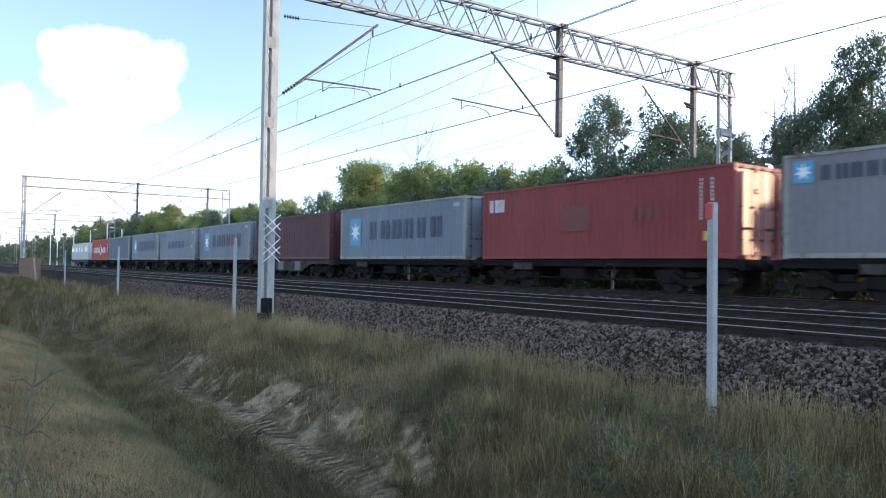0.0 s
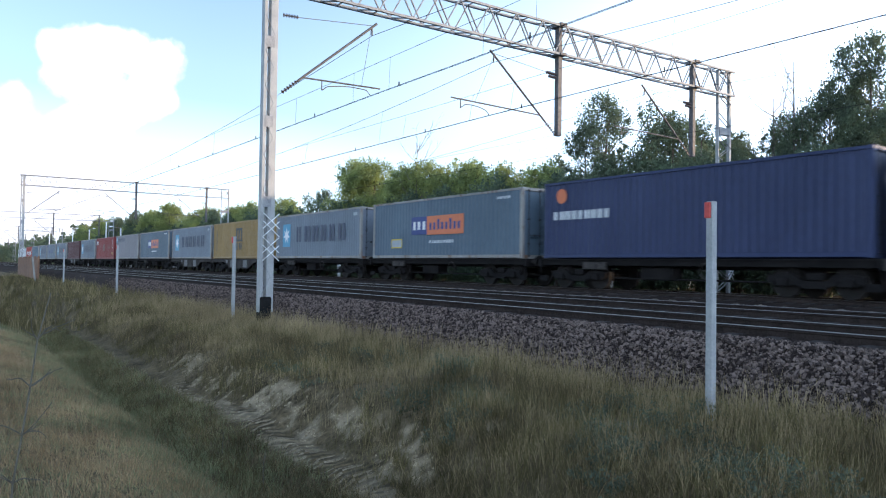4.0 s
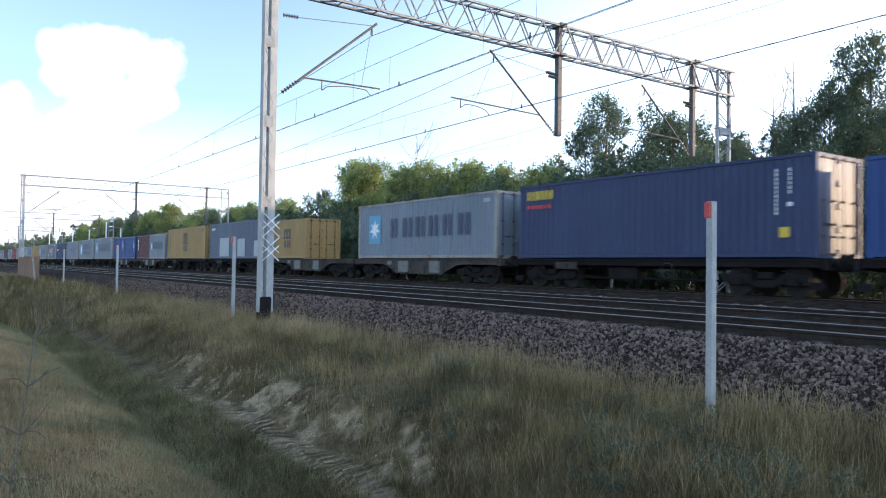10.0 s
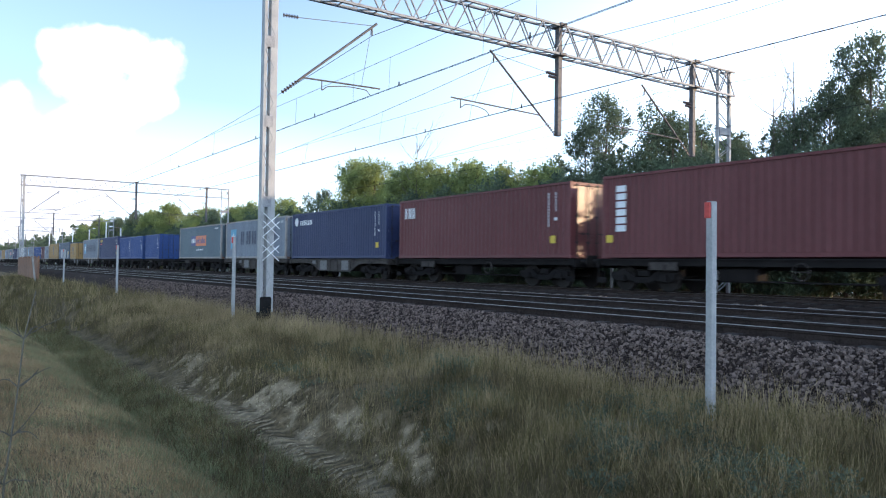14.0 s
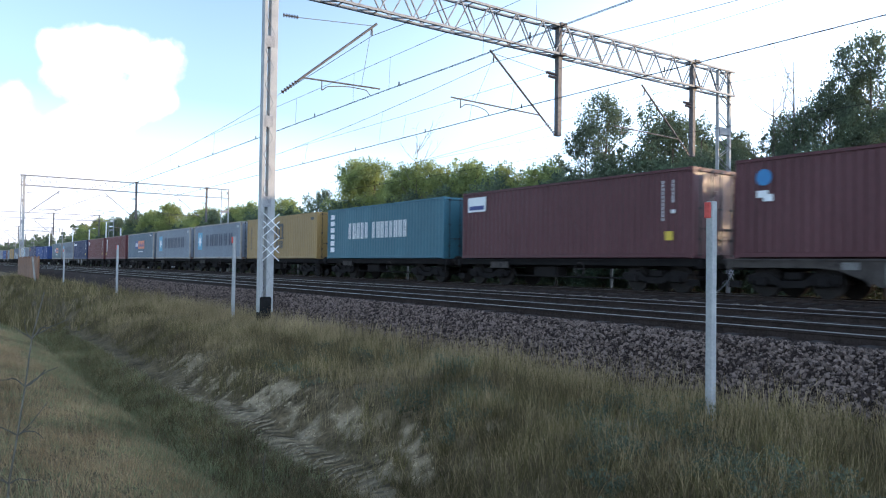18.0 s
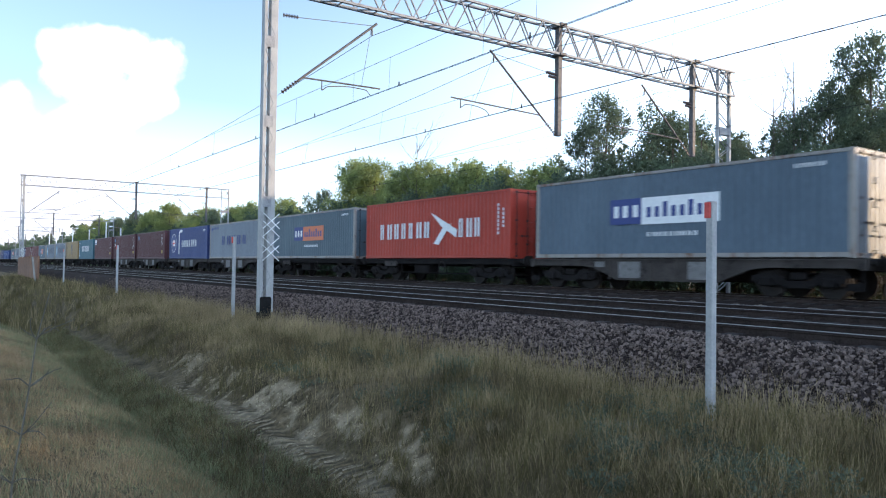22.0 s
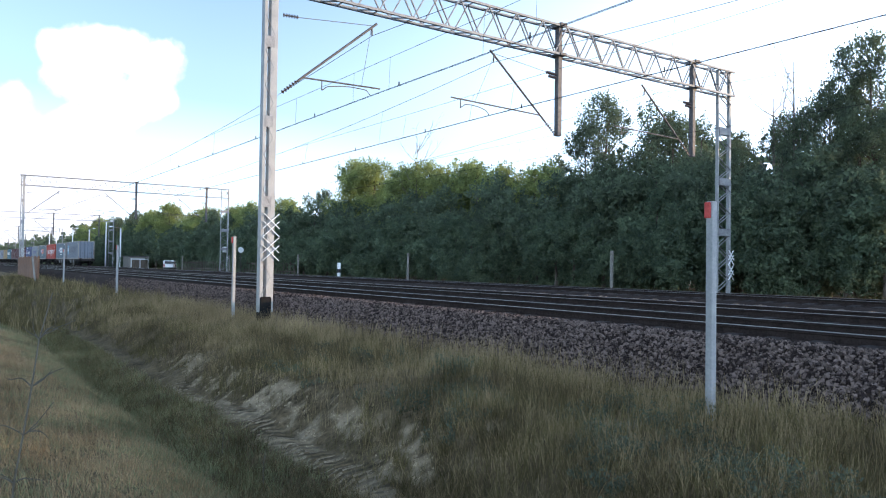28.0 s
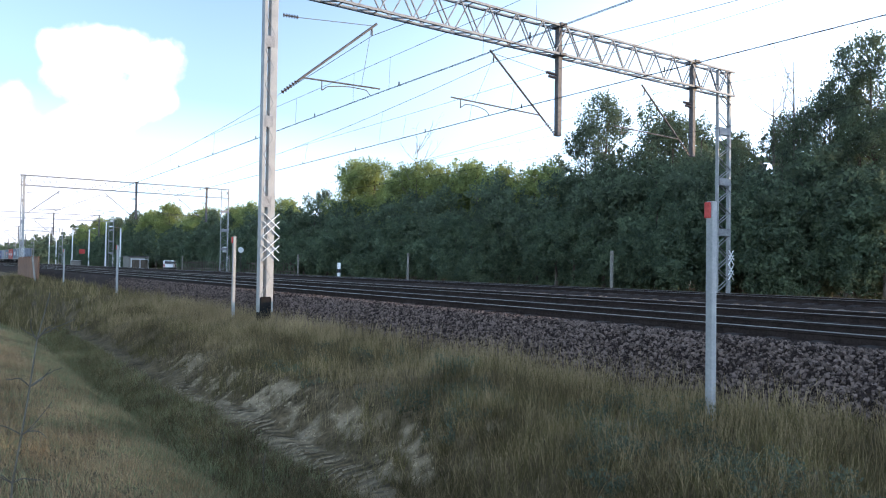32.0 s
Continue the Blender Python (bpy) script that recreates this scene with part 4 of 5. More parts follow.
def deco(style, length, height, c):
    """Marks painted on a container's near side, as plain shapes in their colours."""
    def put(name, fill, ink):
        bm = BM()
        fill(bm)
        part(name, bm, M_INK[ink], c)
    def row(x0, x1, z0, z1, n, ink, weight=0.26):
        for i in range(n):
            put("lettering", lambda b: bars(b, x0, x1, z0, z1, n, weight, i), ink)
    def fieldz(name, x0, x1, z0, z1, ink, y=-0.004):
        put(name, lambda b: flat(b, x0, x1, h * z0, h * z1, y), ink)
    def column(x0, x1, z0, z1, n, ink, gap=0.3):
        k = (z1 - z0) / n
        for i in range(n):
            put("lettering", lambda b: flat(b, x0, x1, h * (z0 + k * i), h * (z0 + k * (i + 1 - gap))), ink)
    h = height
    if style in ("star", "star2", "starsmall", "star20"):
        x0, x1, z0, z1 = {"star": (1.2, 2.45, 0.27, 0.79), "star2": (1.15, 3.05, 0.2, 0.78), "starsmall": (0.3, 0.88, 0.72, 0.93), "star20": (0.5, 1.25, 0.37, 0.68)}[style]
        fieldz("logo_field", x0, x1, z0, z1, "sky")
        put("logo_star", lambda b: star(b, (x0 + x1) / 2, h * (z0 + z1) / 2, (x1 - x0) * 0.44), "white")
        if style == "star":
            row(3.35, 10.5, h * 0.37, h * 0.71, 6, "navy")
        elif style == "star2":
            row(3.56, 9.6, h * 0.49, h * 0.80, 6, "navy")
            row(3.58, 9.6, h * 0.20, h * 0.40, 7, "navy")
        elif style == "star20":
            row(1.54, 5.2, h * 0.39, h * 0.69, 6, "navy")
        else:
            row(1.06, 5.0, h * 0.73, h * 0.87, 10, "navy")
    elif style in ("flagor", "flagwh", "flagvent"):
        fieldz("logo_field", 3.85, 5.22, 0.40, 0.70, "blue")
        fieldz("logo_panel", 5.23, 8.22, 0.39, 0.70, "white" if style == "flagwh" else "orange")
        for q in (4.02, 4.42, 4.86):
            fieldz("lettering", q, q + 0.22, 0.48, 0.62, "white", -0.008)
        for i in range(8):
            fieldz("lettering", 5.45 + 0.33 * i, 5.63 + 0.33 * i, 0.47, 0.64 if i % 3 == 2 else 0.59, "blue", -0.008)
        row(5.45, 7.5, h * 0.25, h * 0.30, 9, "white")
        row(10.55, 11.45, h * 0.86, h * 0.90, 6, "white")
        if style == "flagvent":
            fieldz("vent_frame", 1.94, 2.97, 0.18, 0.34, "yellow")
            fieldz("vent_plate", 2.0, 2.91, 0.20, 0.32, "patch", -0.008)
    elif style in ("emm", "emm20"):
        x, z0, z1, z2 = (5.56, 0.24, 0.44, 0.82) if style == "emm" else (2.5, 0.28, 0.49, 0.76)
        wd = 1.32 if style == "emm" else 1.08
        def em(b):
            for q in (0, 0.4, 0.8):
                flat(b, x + wd * q, x + wd * (q + 0.2), h * (z1 + 0.04), h * z2)
            flat(b, x, x + wd, h * (z2 - 0.07), h * z2, -0.006)
            flat(b, x - 0.12, x + wd + 0.12, h * (z1 + 0.02), h * (z1 + 0.055), -0.006)
        put("logo", em, "black")
        row(x, x + wd, h * z0, h * (z1 - 0.02), 2, "black", 0.3)
        column(0.85, 0.98, 0.23, 0.82, 9, "black")
    elif style == "round":
        row(3.1, 9.2, h * 0.39, h * 0.63, 5, "blue", 0.24)
        row(0.9, 2.46, h * 0.84, h * 0.90, 5, "blue")
        fieldz("logo", 0.5, 0.78, 0.80, 0.90, "blue")
        fieldz("label_plate", 11.2, 11.5, 0.38, 0.48, "yellow")
    elif style == "topyellow":
        row(0.42, 1.98, h * 0.79, h * 0.91, 5, "yellow", 0.34)
        row(0.43, 1.84, h * 0.67, h * 0.72, 6, "red")
    elif style == "topwhite":
        put("logo", lambda b: ring(b, 0.7, h * 0.815, 0.27), "white")
        row(1.22, 3.05, h * 0.73, h * 0.84, 6, "white", 0.28)
    elif style == "topcross":
        put("logo", lambda b: ring(b, 0.95, h * 0.81, 0.28), "orange")
        row(0.5, 3.4, h * 0.50, h * 0.61, 9, "white", 0.28)
    elif style == "wide":
        row(2.69, 5.1, h * 0.38, h * 0.69, 5, "white")
        row(5.42, 9.05, h * 0.38, h * 0.68, 8, "white")
        column(0.45, 0.93, 0.13, 0.93, 6, "white")
    elif style == "script":
        put("logo_ring", lambda b: ring(b, 1.65, h * 0.52, 0.9), "white")
        put("logo_disc", lambda b: ring(b, 1.65, h * 0.52, 0.85, -0.008), "blue")
        fieldz("logo_flag", 1.25, 2.1, 0.42, 0.62, "white", -0.012)
        fieldz("logo_cross", 1.25, 2.1, 0.50, 0.54, "red", -0.016)
        fieldz("logo_cross", 1.55, 1.72, 0.42, 0.62, "red", -0.018)
        fieldz("lettering", 3.36, 3.62, 0.15, 0.90, "white")
        fieldz("lettering", 3.64, 4.5, 0.86, 0.95, "white")
        row(4.3, 9.3, h * 0.38, h * 0.60, 8, "white", 0.2)
        row(10.9, 11.6, h * 0.84, h * 0.9, 3, "white")
    elif style == "river":
        row(1.5, 6.4, h * 0.34, h * 0.61, 7, "white", 0.22)
        row(8.55, 10.3, h * 0.33, h * 0.62, 3, "white", 0.24)
        for q in ([(6.3, 0.76), (8.5, 0.45), (8.4, 0.33), (7.2, 0.52)], [(6.6, 0.24), (7.5, 0.55), (8.0, 0.55), (7.0, 0.22)]):
            put("logo", lambda b: b.faces.new([b.verts.new((x, -0.006, h * z)) for x, z in q]), "white")
        column(11.37, 11.47, 0.35, 0.82, 8, "white")
        column(11.7, 11.8, 0.45, 0.75, 5, "white")
    elif style == "patches":
        for x0, x1, z1 in ((2.65, 5.0, 0.58), (6.95, 8.6, 0.53), (10.5, 11.8, 0.46)):
            fieldz("patch", x0, x1, 0.06, z1, "patch")
        fieldz("label_plate", 11.3, 11.75, 0.28, 0.44, "yellow", -0.008)
        row(0.6, 1.5, h * 0.82, h * 0.88, 4, "white")
    elif style == "upright":
        column(0.6, 0.95, 0.37, 0.87, 3, "white", 0.2)
    elif style == "upright_end":
        column(0.65, 1.08, 0.32, 0.89, 6, "white", 0.22)
        fieldz("label_plate", 0.2, 0.5, 0.19, 0.28, "yellow")
    elif style in ("corner", "cornerdark"):
        row(0.49, 1.5, h * 0.68, h * 0.86, 3, "white", 0.28)
        if style == "cornerdark":
            fieldz("patch", 4.93, 6.3, 0.36, 0.68, "darkred")
            for i in range(4):
                fieldz("patch", 8.2 + 0.35 * i, 8.4 + 0.35 * i, 0.45, 0.6, "darkred")
    elif style == "plate":
        fieldz("logo", 0.41, 1.68, 0.70, 0.92, "white")
        fieldz("logo_band", 0.5, 1.55, 0.73, 0.79, "blue", -0.008)
    elif style in ("dot", "dotwhite"):
        put("logo", lambda b: ring(b, 0.92, h * 0.80, 0.24), "sky2")
        if style == "dotwhite":
            put("logo_mark", lambda b: flat(b, 0.7, 1.05, h * 0.60, h * 0.67), "white")
            put("logo_mark", lambda b: flat(b, 0.9, 1.2, h * 0.56, h * 0.63, -0.008), "white")
    if style in ("dot", "dotwhite", "topwhite", "corner", "cornerdark", "topyellow", "plate"):
        fieldz("label_plate", 11.12, 11.42, 0.2, 0.3, "yellow")
        column(11.0, 11.05, 0.42, 0.88, 11, "white", 0.22)
        column(11.4, 11.45, 0.62, 0.88, 6, "white", 0.22)
        fieldz("label_plate", 11.36, 11.5, 0.5, 0.54, "white")
    if style in ("emm", "star", "round", "star2"):
        fieldz("data_patch", 11.3, 11.75, 0.84, 0.9, "black" if style == "emm" else "patch")
    if style == "plain20":
        column(length - 0.78, length - 0.70, 0.45, 0.85, 7, "white")
        column(length - 0.48, length - 0.41, 0.35, 0.7, 4, "white")


CARRIED = []  # every thing that travels, with its place on the train


def build_container(s, length, height, colour, depth, style, words):
    o = root("shipping_container", (0, 0, 0), words, "container", "containers on the freight train")
    mat = PAINTS[colour]
    mk = container_parts(length, height, depth)
    key = (length, height, depth)
    shared("body", painted((key, "b"), mk["body"], "body", mat), o)
    shared("frame", painted((key, "f"), mk["frame"], "frame", M_FRAME if colour in ("white", "cream", "greyblue", "teal") else mat), o)
    for y in (0.145, WID / 2 + 0.005):
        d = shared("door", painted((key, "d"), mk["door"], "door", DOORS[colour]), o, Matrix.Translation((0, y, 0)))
        # black stands in for rods and handles shaded against the door glare
        for yy in (0.22, 0.82):
            shared("locking_rod", painted((height, "r"), mk["rod"], "locking_rod", M_BLACK), d, Matrix.Translation((length - 0.0, yy, 0)))
            shared("handle", painted("grip", mk["grip"], "handle", M_BLACK), d, Matrix.Translation((length, yy - (0.34 if yy > 0.5 else 0), 0.95)))
    deco(style, length, height, o)
    CARRIED.append((o, s, FACE_Y, DECK))


# place of the front end on the train, length, height, colour, wave depth, marks, words
LOAD = [
    (-120.0, L40, HC, "orange", 0.03, "river", "bright red shipping container with white marks"),
    (-107.4, L40, HC, "greyblue", 0.03, "", "plain grey-blue shipping container"),
    (-93.3, L40, HC, "white", 0.02, "star", "pale grey shipping container with a star mark"),
    (-80.1, L40, HC, "white", 0.02, "round", "pale grey shipping container with round dark blue lettering marks"),
    (-66.0, L40, HC, "white", 0.02, "star", "pale grey shipping container with a star mark"),
    (-52.4, L40, HC, "maroon", 0.036, "", "dark maroon corrugated shipping container"),
    (-38.7, L40, HC, "white", 0.02, "star", "pale grey shipping container with a star mark"),
    (-25.2, L40, HC, "red", 0.03, "cornerdark", "faded brick-red shipping container, doors lit orange"),
    (-11.5, L40, HC, "cream", 0.012, "starsmall", "cream-grey smooth shipping container with a small star"),
    (1.75, L40, HC, "greyblue", 0.02, "flagor", "grey-blue shipping container with an orange panel"),
    (15.4, L40, HC, "white", 0.02, "star", "pale grey shipping container with a star mark"),
    (28.4, L40, HC, "yellow", 0.036, "emm", "mustard-yellow corrugated shipping container"),
    (42.1, L40, HC, "white", 0.02, "star", "pale grey shipping container with a star mark"),
    (55.7, L40, HC, "greyblue", 0.02, "flagvent", "grey-blue shipping container with an orange panel"),
    (69.2, L40, HC, "navy", 0.036, "topcross", "navy-blue shipping container with white marks"),
    (81.9, L40, HC, "white", 0.02, "round", "pale grey shipping container with round dark blue lettering marks"),
    (95.5, L40, HC, "white", 0.02, "star2", "pale grey shipping container with two rows of marks"),
    (109.1, L40, HC, "white", 0.02, "star", "pale grey shipping container with a star mark"),
    (122.7, L20, ST, "blue", 0.036, "plain20", "bright blue corrugated half-length shipping container"),
    (128.8, L20, ST, "blue", 0.036, "plain20", "bright blue corrugated half-length shipping container"),
    (135.85, L20, ST, "maroon", 0.036, "upright", "maroon half-length shipping container with upright white marks"),
    (141.95, L20, ST, "white", 0.02, "star20", "pale grey half-length shipping container with a star mark"),
    (149.4, L40, HC, "yellow", 0.036, "emm", "mustard-yellow corrugated shipping container"),
    (163.0, L40, HC, "slate", 0.03, "patches", "slate-blue shipping container with three pale patches"),
    (176.6, L20, ST, "yellow", 0.036, "emm20", "mustard-yellow half-length shipping container"),
    (189.7, L40, HC, "white", 0.02, "star", "pale grey shipping container with a star mark"),
    (203.4, L40, HC, "navy", 0.036, "topyellow", "navy-blue corrugated shipping container with yellow marks"),
    (216.85, L20, ST, "blue", 0.036, "plain20", "bright blue corrugated half-length shipping container"),
    (222.95, L20, ST, "blue", 0.036, "plain20", "bright blue corrugated half-length shipping container"),
    (230.4, L20, ST, "blue", 0.036, "plain20", "bright blue corrugated half-length shipping container"),
    (244.15, L40, HC, "teal", 0.02, "flagor", "grey-teal shipping container with an orange panel"),
    (257.65, L40, HC, "white", 0.02, "star", "pale grey shipping container with a star mark"),
    (270.95, L40, HC, "navy", 0.036, "topwhite", "navy-blue corrugated shipping container with white marks"),
    (284.5, L40, HC, "rust", 0.036, "corner", "rust-red corrugated shipping container"),
    (298.3, L40, HC, "rust", 0.036, "upright_end", "rust-red shipping container with upright white marks"),
    (312.1, L40, HC, "greyblue", 0.02, "flagor", "grey-blue shipping container with an orange panel"),
    (325.7, L40, HC, "white", 0.02, "star", "pale grey shipping container with a star mark"),
    (339.3, L40, HC, "white", 0.02, "star", "pale grey shipping container with a star mark"),
    (352.95, L40, HC, "yellow", 0.012, "emm", "scuffed mustard-yellow smooth-sided shipping container"),
    (366.65, L40, HC, "green", 0.02, "wide", "sea-green shipping container with wide white lettering marks"),
    (380.35, L40, HC, "maroon", 0.036, "plate", "maroon corrugated shipping container with a white plate"),
    (394.0, L40, HC, "maroon", 0.036, "dotwhite", "maroon corrugated shipping container with a blue dot"),
    (407.2, L40, HC, "maroon", 0.036, "dot", "maroon corrugated shipping container with a blue dot"),
    (421.35, L40, HC, "royal", 0.02, "script", "royal-blue shipping container with a white ring"),
    (434.3, L40, HC, "white", 0.012, "round", "pale grey shipping container with round dark blue lettering marks"),
    (448.3, L40, HC, "teal", 0.02, "flagor", "grey-teal shipping container with an orange panel"),
    (461.9, L40, HC, "orange", 0.03, "river", "bright red shipping container with white marks, doors lit orange"),
    (475.7, L40, HC, "greyblue", 0.02, "flagwh", "grey-blue shipping container with a white panel"),
    (489.1, L40, HC, "white", 0.02, "star", "pale grey shipping container with a star mark, last of the train"),
]
for row in LOAD:
    build_container(*row)

M_WAGON = surf("wagon_brown_grey", (0.03, 0.025, 0.022), (0.075, 0.063, 0.056), 2, 0.85, 0.3, spots=((0.015, 0.012, 0.011), 3, 0.45), vary=0.3, spec=0.2)
M_WAGON_DARK = surf("wagon_dark", (0.008, 0.007, 0.007), (0.02, 0.017, 0.016), 2, 0.9, 0.3, vary=0.3, spec=0.1)
M_WHEEL = surf("wheel_steel", (0.012, 0.010, 0.009), (0.03, 0.025, 0.022), 8, 0.8, 0.2, spec=0.15)


M_PLATE = surf("grimy_plate", (0.09, 0.085, 0.08), (0.2, 0.19, 0.18), 5, 0.7, 0.1, spots=((0.05, 0.045, 0.04), 6, 0.4))


def bogie_parts(parent, x, mats):
    bg = part("bogie", BM(), M_WAGON_DARK, parent)
    bg.location.x = x
    me = mats.get("frame")
    if me is None:
        bm = BM()
        for y in (-1.0, 1.0):
            for a, b in (((-1.35, 0.52), (-0.7, 0.62)), ((-0.7, 0.62), (-0.35, 0.38)), ((-0.35, 0.38), (0.35, 0.38)), ((0.35, 0.38), (0.7, 0.62)), ((0.7, 0.62), (1.35, 0.52))):
                bar(bm, (a[0], y, a[1]), (b[0], y, b[1]), 0.12, 0.2)
            for q in (-0.9, 0.9):
                box(bm, (q - 0.17, y - 0.13, 0.32), (q + 0.17, y + 0.13, 0.58), 0.03)
                for d in (-0.28, 0.28):
                    disc(bm, (q + d, y, 0.36), (q + d, y, 0.58), 0.08, 8)
        box(bm, (-0.25, -1.0, 0.5), (0.25, 1.0, 0.72), 0.03)
        bmesh.ops.recalc_face_normals(bm, faces=bm.faces)
        me = mats["frame"] = bpy.data.meshes.new("bogie_frame")
        bm.to_mesh(me)
        bm.free()
        me.materials.append(M_WAGON_DARK)
        bm = BM()
        disc(bm, (0, -0.9, 0), (0, 0.9, 0), 0.08, 10)
        for s in (-1, 1):
            disc(bm, (0, s * 0.70, 0), (0, s * 0.82, 0), 0.46, 24)
            disc(bm, (0, s * 0.66, 0), (0, s * 0.70, 0), 0.49, 24)
        me2 = mats["wheel"] = bpy.data.meshes.new("wheelset")
        bm.to_mesh(me2)
        bm.free()
        me2.materials.append(M_WHEEL)
    shared("bogie_frame", mats["frame"], bg)
    for q in (-0.9, 0.9):
        shared("wheelset", mats["wheel"], bg, Matrix.Translation((q, 0, 0.46)))


_bogie = {}
WAGON_L = 12.6


def build_wagon(belly):
    w = root("container_wagon", (0, 0, 0), "brown-grey container wagon with fish-bellied side sills" if belly else "dark brown flat container wagon with straight side sills", "wagon", "wagons of the freight train")
    mat = M_WAGON if belly else M_WAGON_DARK
    L = WAGON_L
    for y in (-1.12, 1.12):
        bm = BM()
        if belly:
            lower = [(-L / 2, 0.84), (-3.6, 0.84), (-3.1, 0.78), (-2.6, 0.6), (-2.0, 0.36), (2.0, 0.36), (2.6, 0.6), (3.1, 0.78), (3.6, 0.84), (L / 2, 0.84)]
        else:
            lower = [(-L / 2, 0.86), (L / 2, 0.86)]
        for dy in (-0.05, 0.05):
            pts = [(x, z) for x, z in lower] + [(L / 2, 1.09), (-L / 2, 1.09)]
            vs = [bm.verts.new((x, y + dy, z)) for x, z in pts]
            bm.faces.new(vs)
            if dy < 0:
                keep = vs
            else:
                for i in range(len(vs)):
                    j = (i + 1) % len(vs)
                    bm.faces.new((keep[i], keep[j], vs[j], vs[i]))
        box(bm, (-L / 2, y - 0.11, 1.045), (L / 2, y + 0.11, 1.095))
        part("side_sill", bm, mat, w)
    bm = BM()
    for x in (-5.9, -4.3, -2.2, 0, 2.2, 4.3, 5.9):
        box(bm, (x - 0.09, -1.1, 0.84), (x + 0.09, 1.1, 1.04))
    box(bm, (-L / 2, -0.3, 0.75), (L / 2, 0.3, 1.03))
    part("underframe", bm, M_WAGON_DARK, w)
    if belly:
        for x, wd in ((-1.9, 0.95), (0.95, 0.85), (-3.0, 0.45)):
            bm = BM()
            box(bm, (x, -1.177, 0.44 if x > -2.5 else 0.8), (x + wd, -1.172, 1.0))
            part("data_plate", bm, M_PLATE, w, "pale data panel with illegible writing")
        for x in (-2.3, -0.5, 0.5, 2.1):
            bm = BM()
            box(bm, (x - 0.04, -1.2, 0.38), (x + 0.04, -1.17, 1.04))
            part("stiffener", bm, mat, w)
    else:
        bm = BM()
        box(bm, (-4.0, -1.24, 0.72), (-2.9, -1.16, 0.98))
        part("brake_panel", bm, M_WAGON, w)
        bm = BM()
        box(bm, (-1.6, -0.95, 0.38), (-0.3, -0.35, 0.82), 0.04)
        part("air_tank", bm, M_WAGON_DARK, w)
        bm = BM()
        bar(bm, (-2.9, -0.8, 0.42), (3.0, -0.8, 0.42), 0.06, sides=6)
        for x in (-2.9, -1.0, 1.0, 3.0):
            bar(bm, (x, -0.8, 0.42), (x, -0.8, 0.9), 0.05, sides=6)
        part("brake_rigging", bm, M_WAGON_DARK, w)
        bm = BM()
        for i in range(18):
            a0, a1 = 6.2832 * i / 18, 6.2832 * (i + 1) / 18
            bar(bm, (1.2 + 0.24 * math.cos(a0), -1.22, 0.72 + 0.24 * math.sin(a0)), (1.2 + 0.24 * math.cos(a1), -1.22, 0.72 + 0.24 * math.sin(a1)), 0.035, sides=5)
        bar(bm, (0.96, -1.22, 0.72), (1.44, -1.22, 0.72), 0.03, sides=5)
        bar(bm, (1.2, -1.22, 0.72), (1.2, -1.1, 0.72), 0.05, sides=5)
        part("hand_brake_wheel", bm, M_WAGON, w)
    for s in (-1, 1):
        bm = BM()
        box(bm, (s * L / 2 - 0.08, -1.25, 0.78), (s * L / 2 + 0.08, 1.25, 1.1), 0.02)
        part("headstock", bm, mat, w)
        for y in (-0.875, 0.875):
            bm = BM()
            a = s * (L / 2 + 0.08)
            disc(bm, (a, y, 1.0), (a + s * 0.4, y, 1.0), 0.09, 10)
            disc(bm, (a + s * 0.4, y, 1.0), (a + s * 0.44, y, 1.0), 0.22, 14)
            part("buffer", bm, M_WHEEL, w)
        bm = BM()
        a = s * (L / 2)
        bar(bm, (a, -1.2, 0.35), (a, -1.2, 1.0), 0.035, sides=6)
        bar(bm, (a, -1.2, 0.35), (a - s * 0.4, -1.2, 0.35), 0.05, 0.2)
        part("shunter_step", bm, M_WAGON_DARK, w)
        bogie_parts(w, s * 4.45, _bogie)
    return w


WAGON_MID = []
BELLY = {5, 10, 11, 15, 18, 20, 24, 25, 31, 32, 41, 42, 43, 44, 47, 48}
i = 0
while i < len(LOAD):
    s, ln = LOAD[i][0], LOAD[i][1]
    if ln == L20 and i + 1 < len(LOAD) and LOAD[i + 1][1] == L20 and abs(LOAD[i + 1][0] - s) < 6.3:
        WAGON_MID.append((s + 6.08, i in BELLY))
        i += 2
    else:
        WAGON_MID.append((s + 6.1, i in BELLY))
        i += 1
PROTO = {True: build_wagon(True), False: build_wagon(False)}
used = set()
for mid, belly in WAGON_MID:
    w = PROTO[belly] if belly not in used else copy_thing(PROTO[belly], Matrix.Identity(4))
    used.add(belly)
    CARRIED.append((w, mid, TRACK_Y, 0.0))


def motions():
    for ob, s, y, z in CARRIED:
        walk(ob, [(0.0, pose(s, y, z)), (SECONDS, pose(s - SPEED * SECONDS, y, z))])
    # the tall weed nods a little in the wind
    x, y, z = TALL_WEED.location
    walk(TALL_WEED, [(t, pose(x, y, z, a, 0.4 * a, 0)) for t, a in ((0.0, 0.0), (3.0, 0.3), (6.0, 0.0), (9.0, 0.4), (11.0, 1.2), (13.0, 2.6), (15.5, 1.2), (19.0, 1.0), (23.0, 0.2), (28.0, 0.0), (SECONDS, 0.3))])


M_GRASS_DITCH = leafy("grass_ditch", (0.13, 0.135, 0.07), (0.36, 0.35, 0.18), 0.3)


M_GRASS_SLOPE = leafy("grass_slope", (0.17, 0.105, 0.05), (0.64, 0.44, 0.245), 0.3)


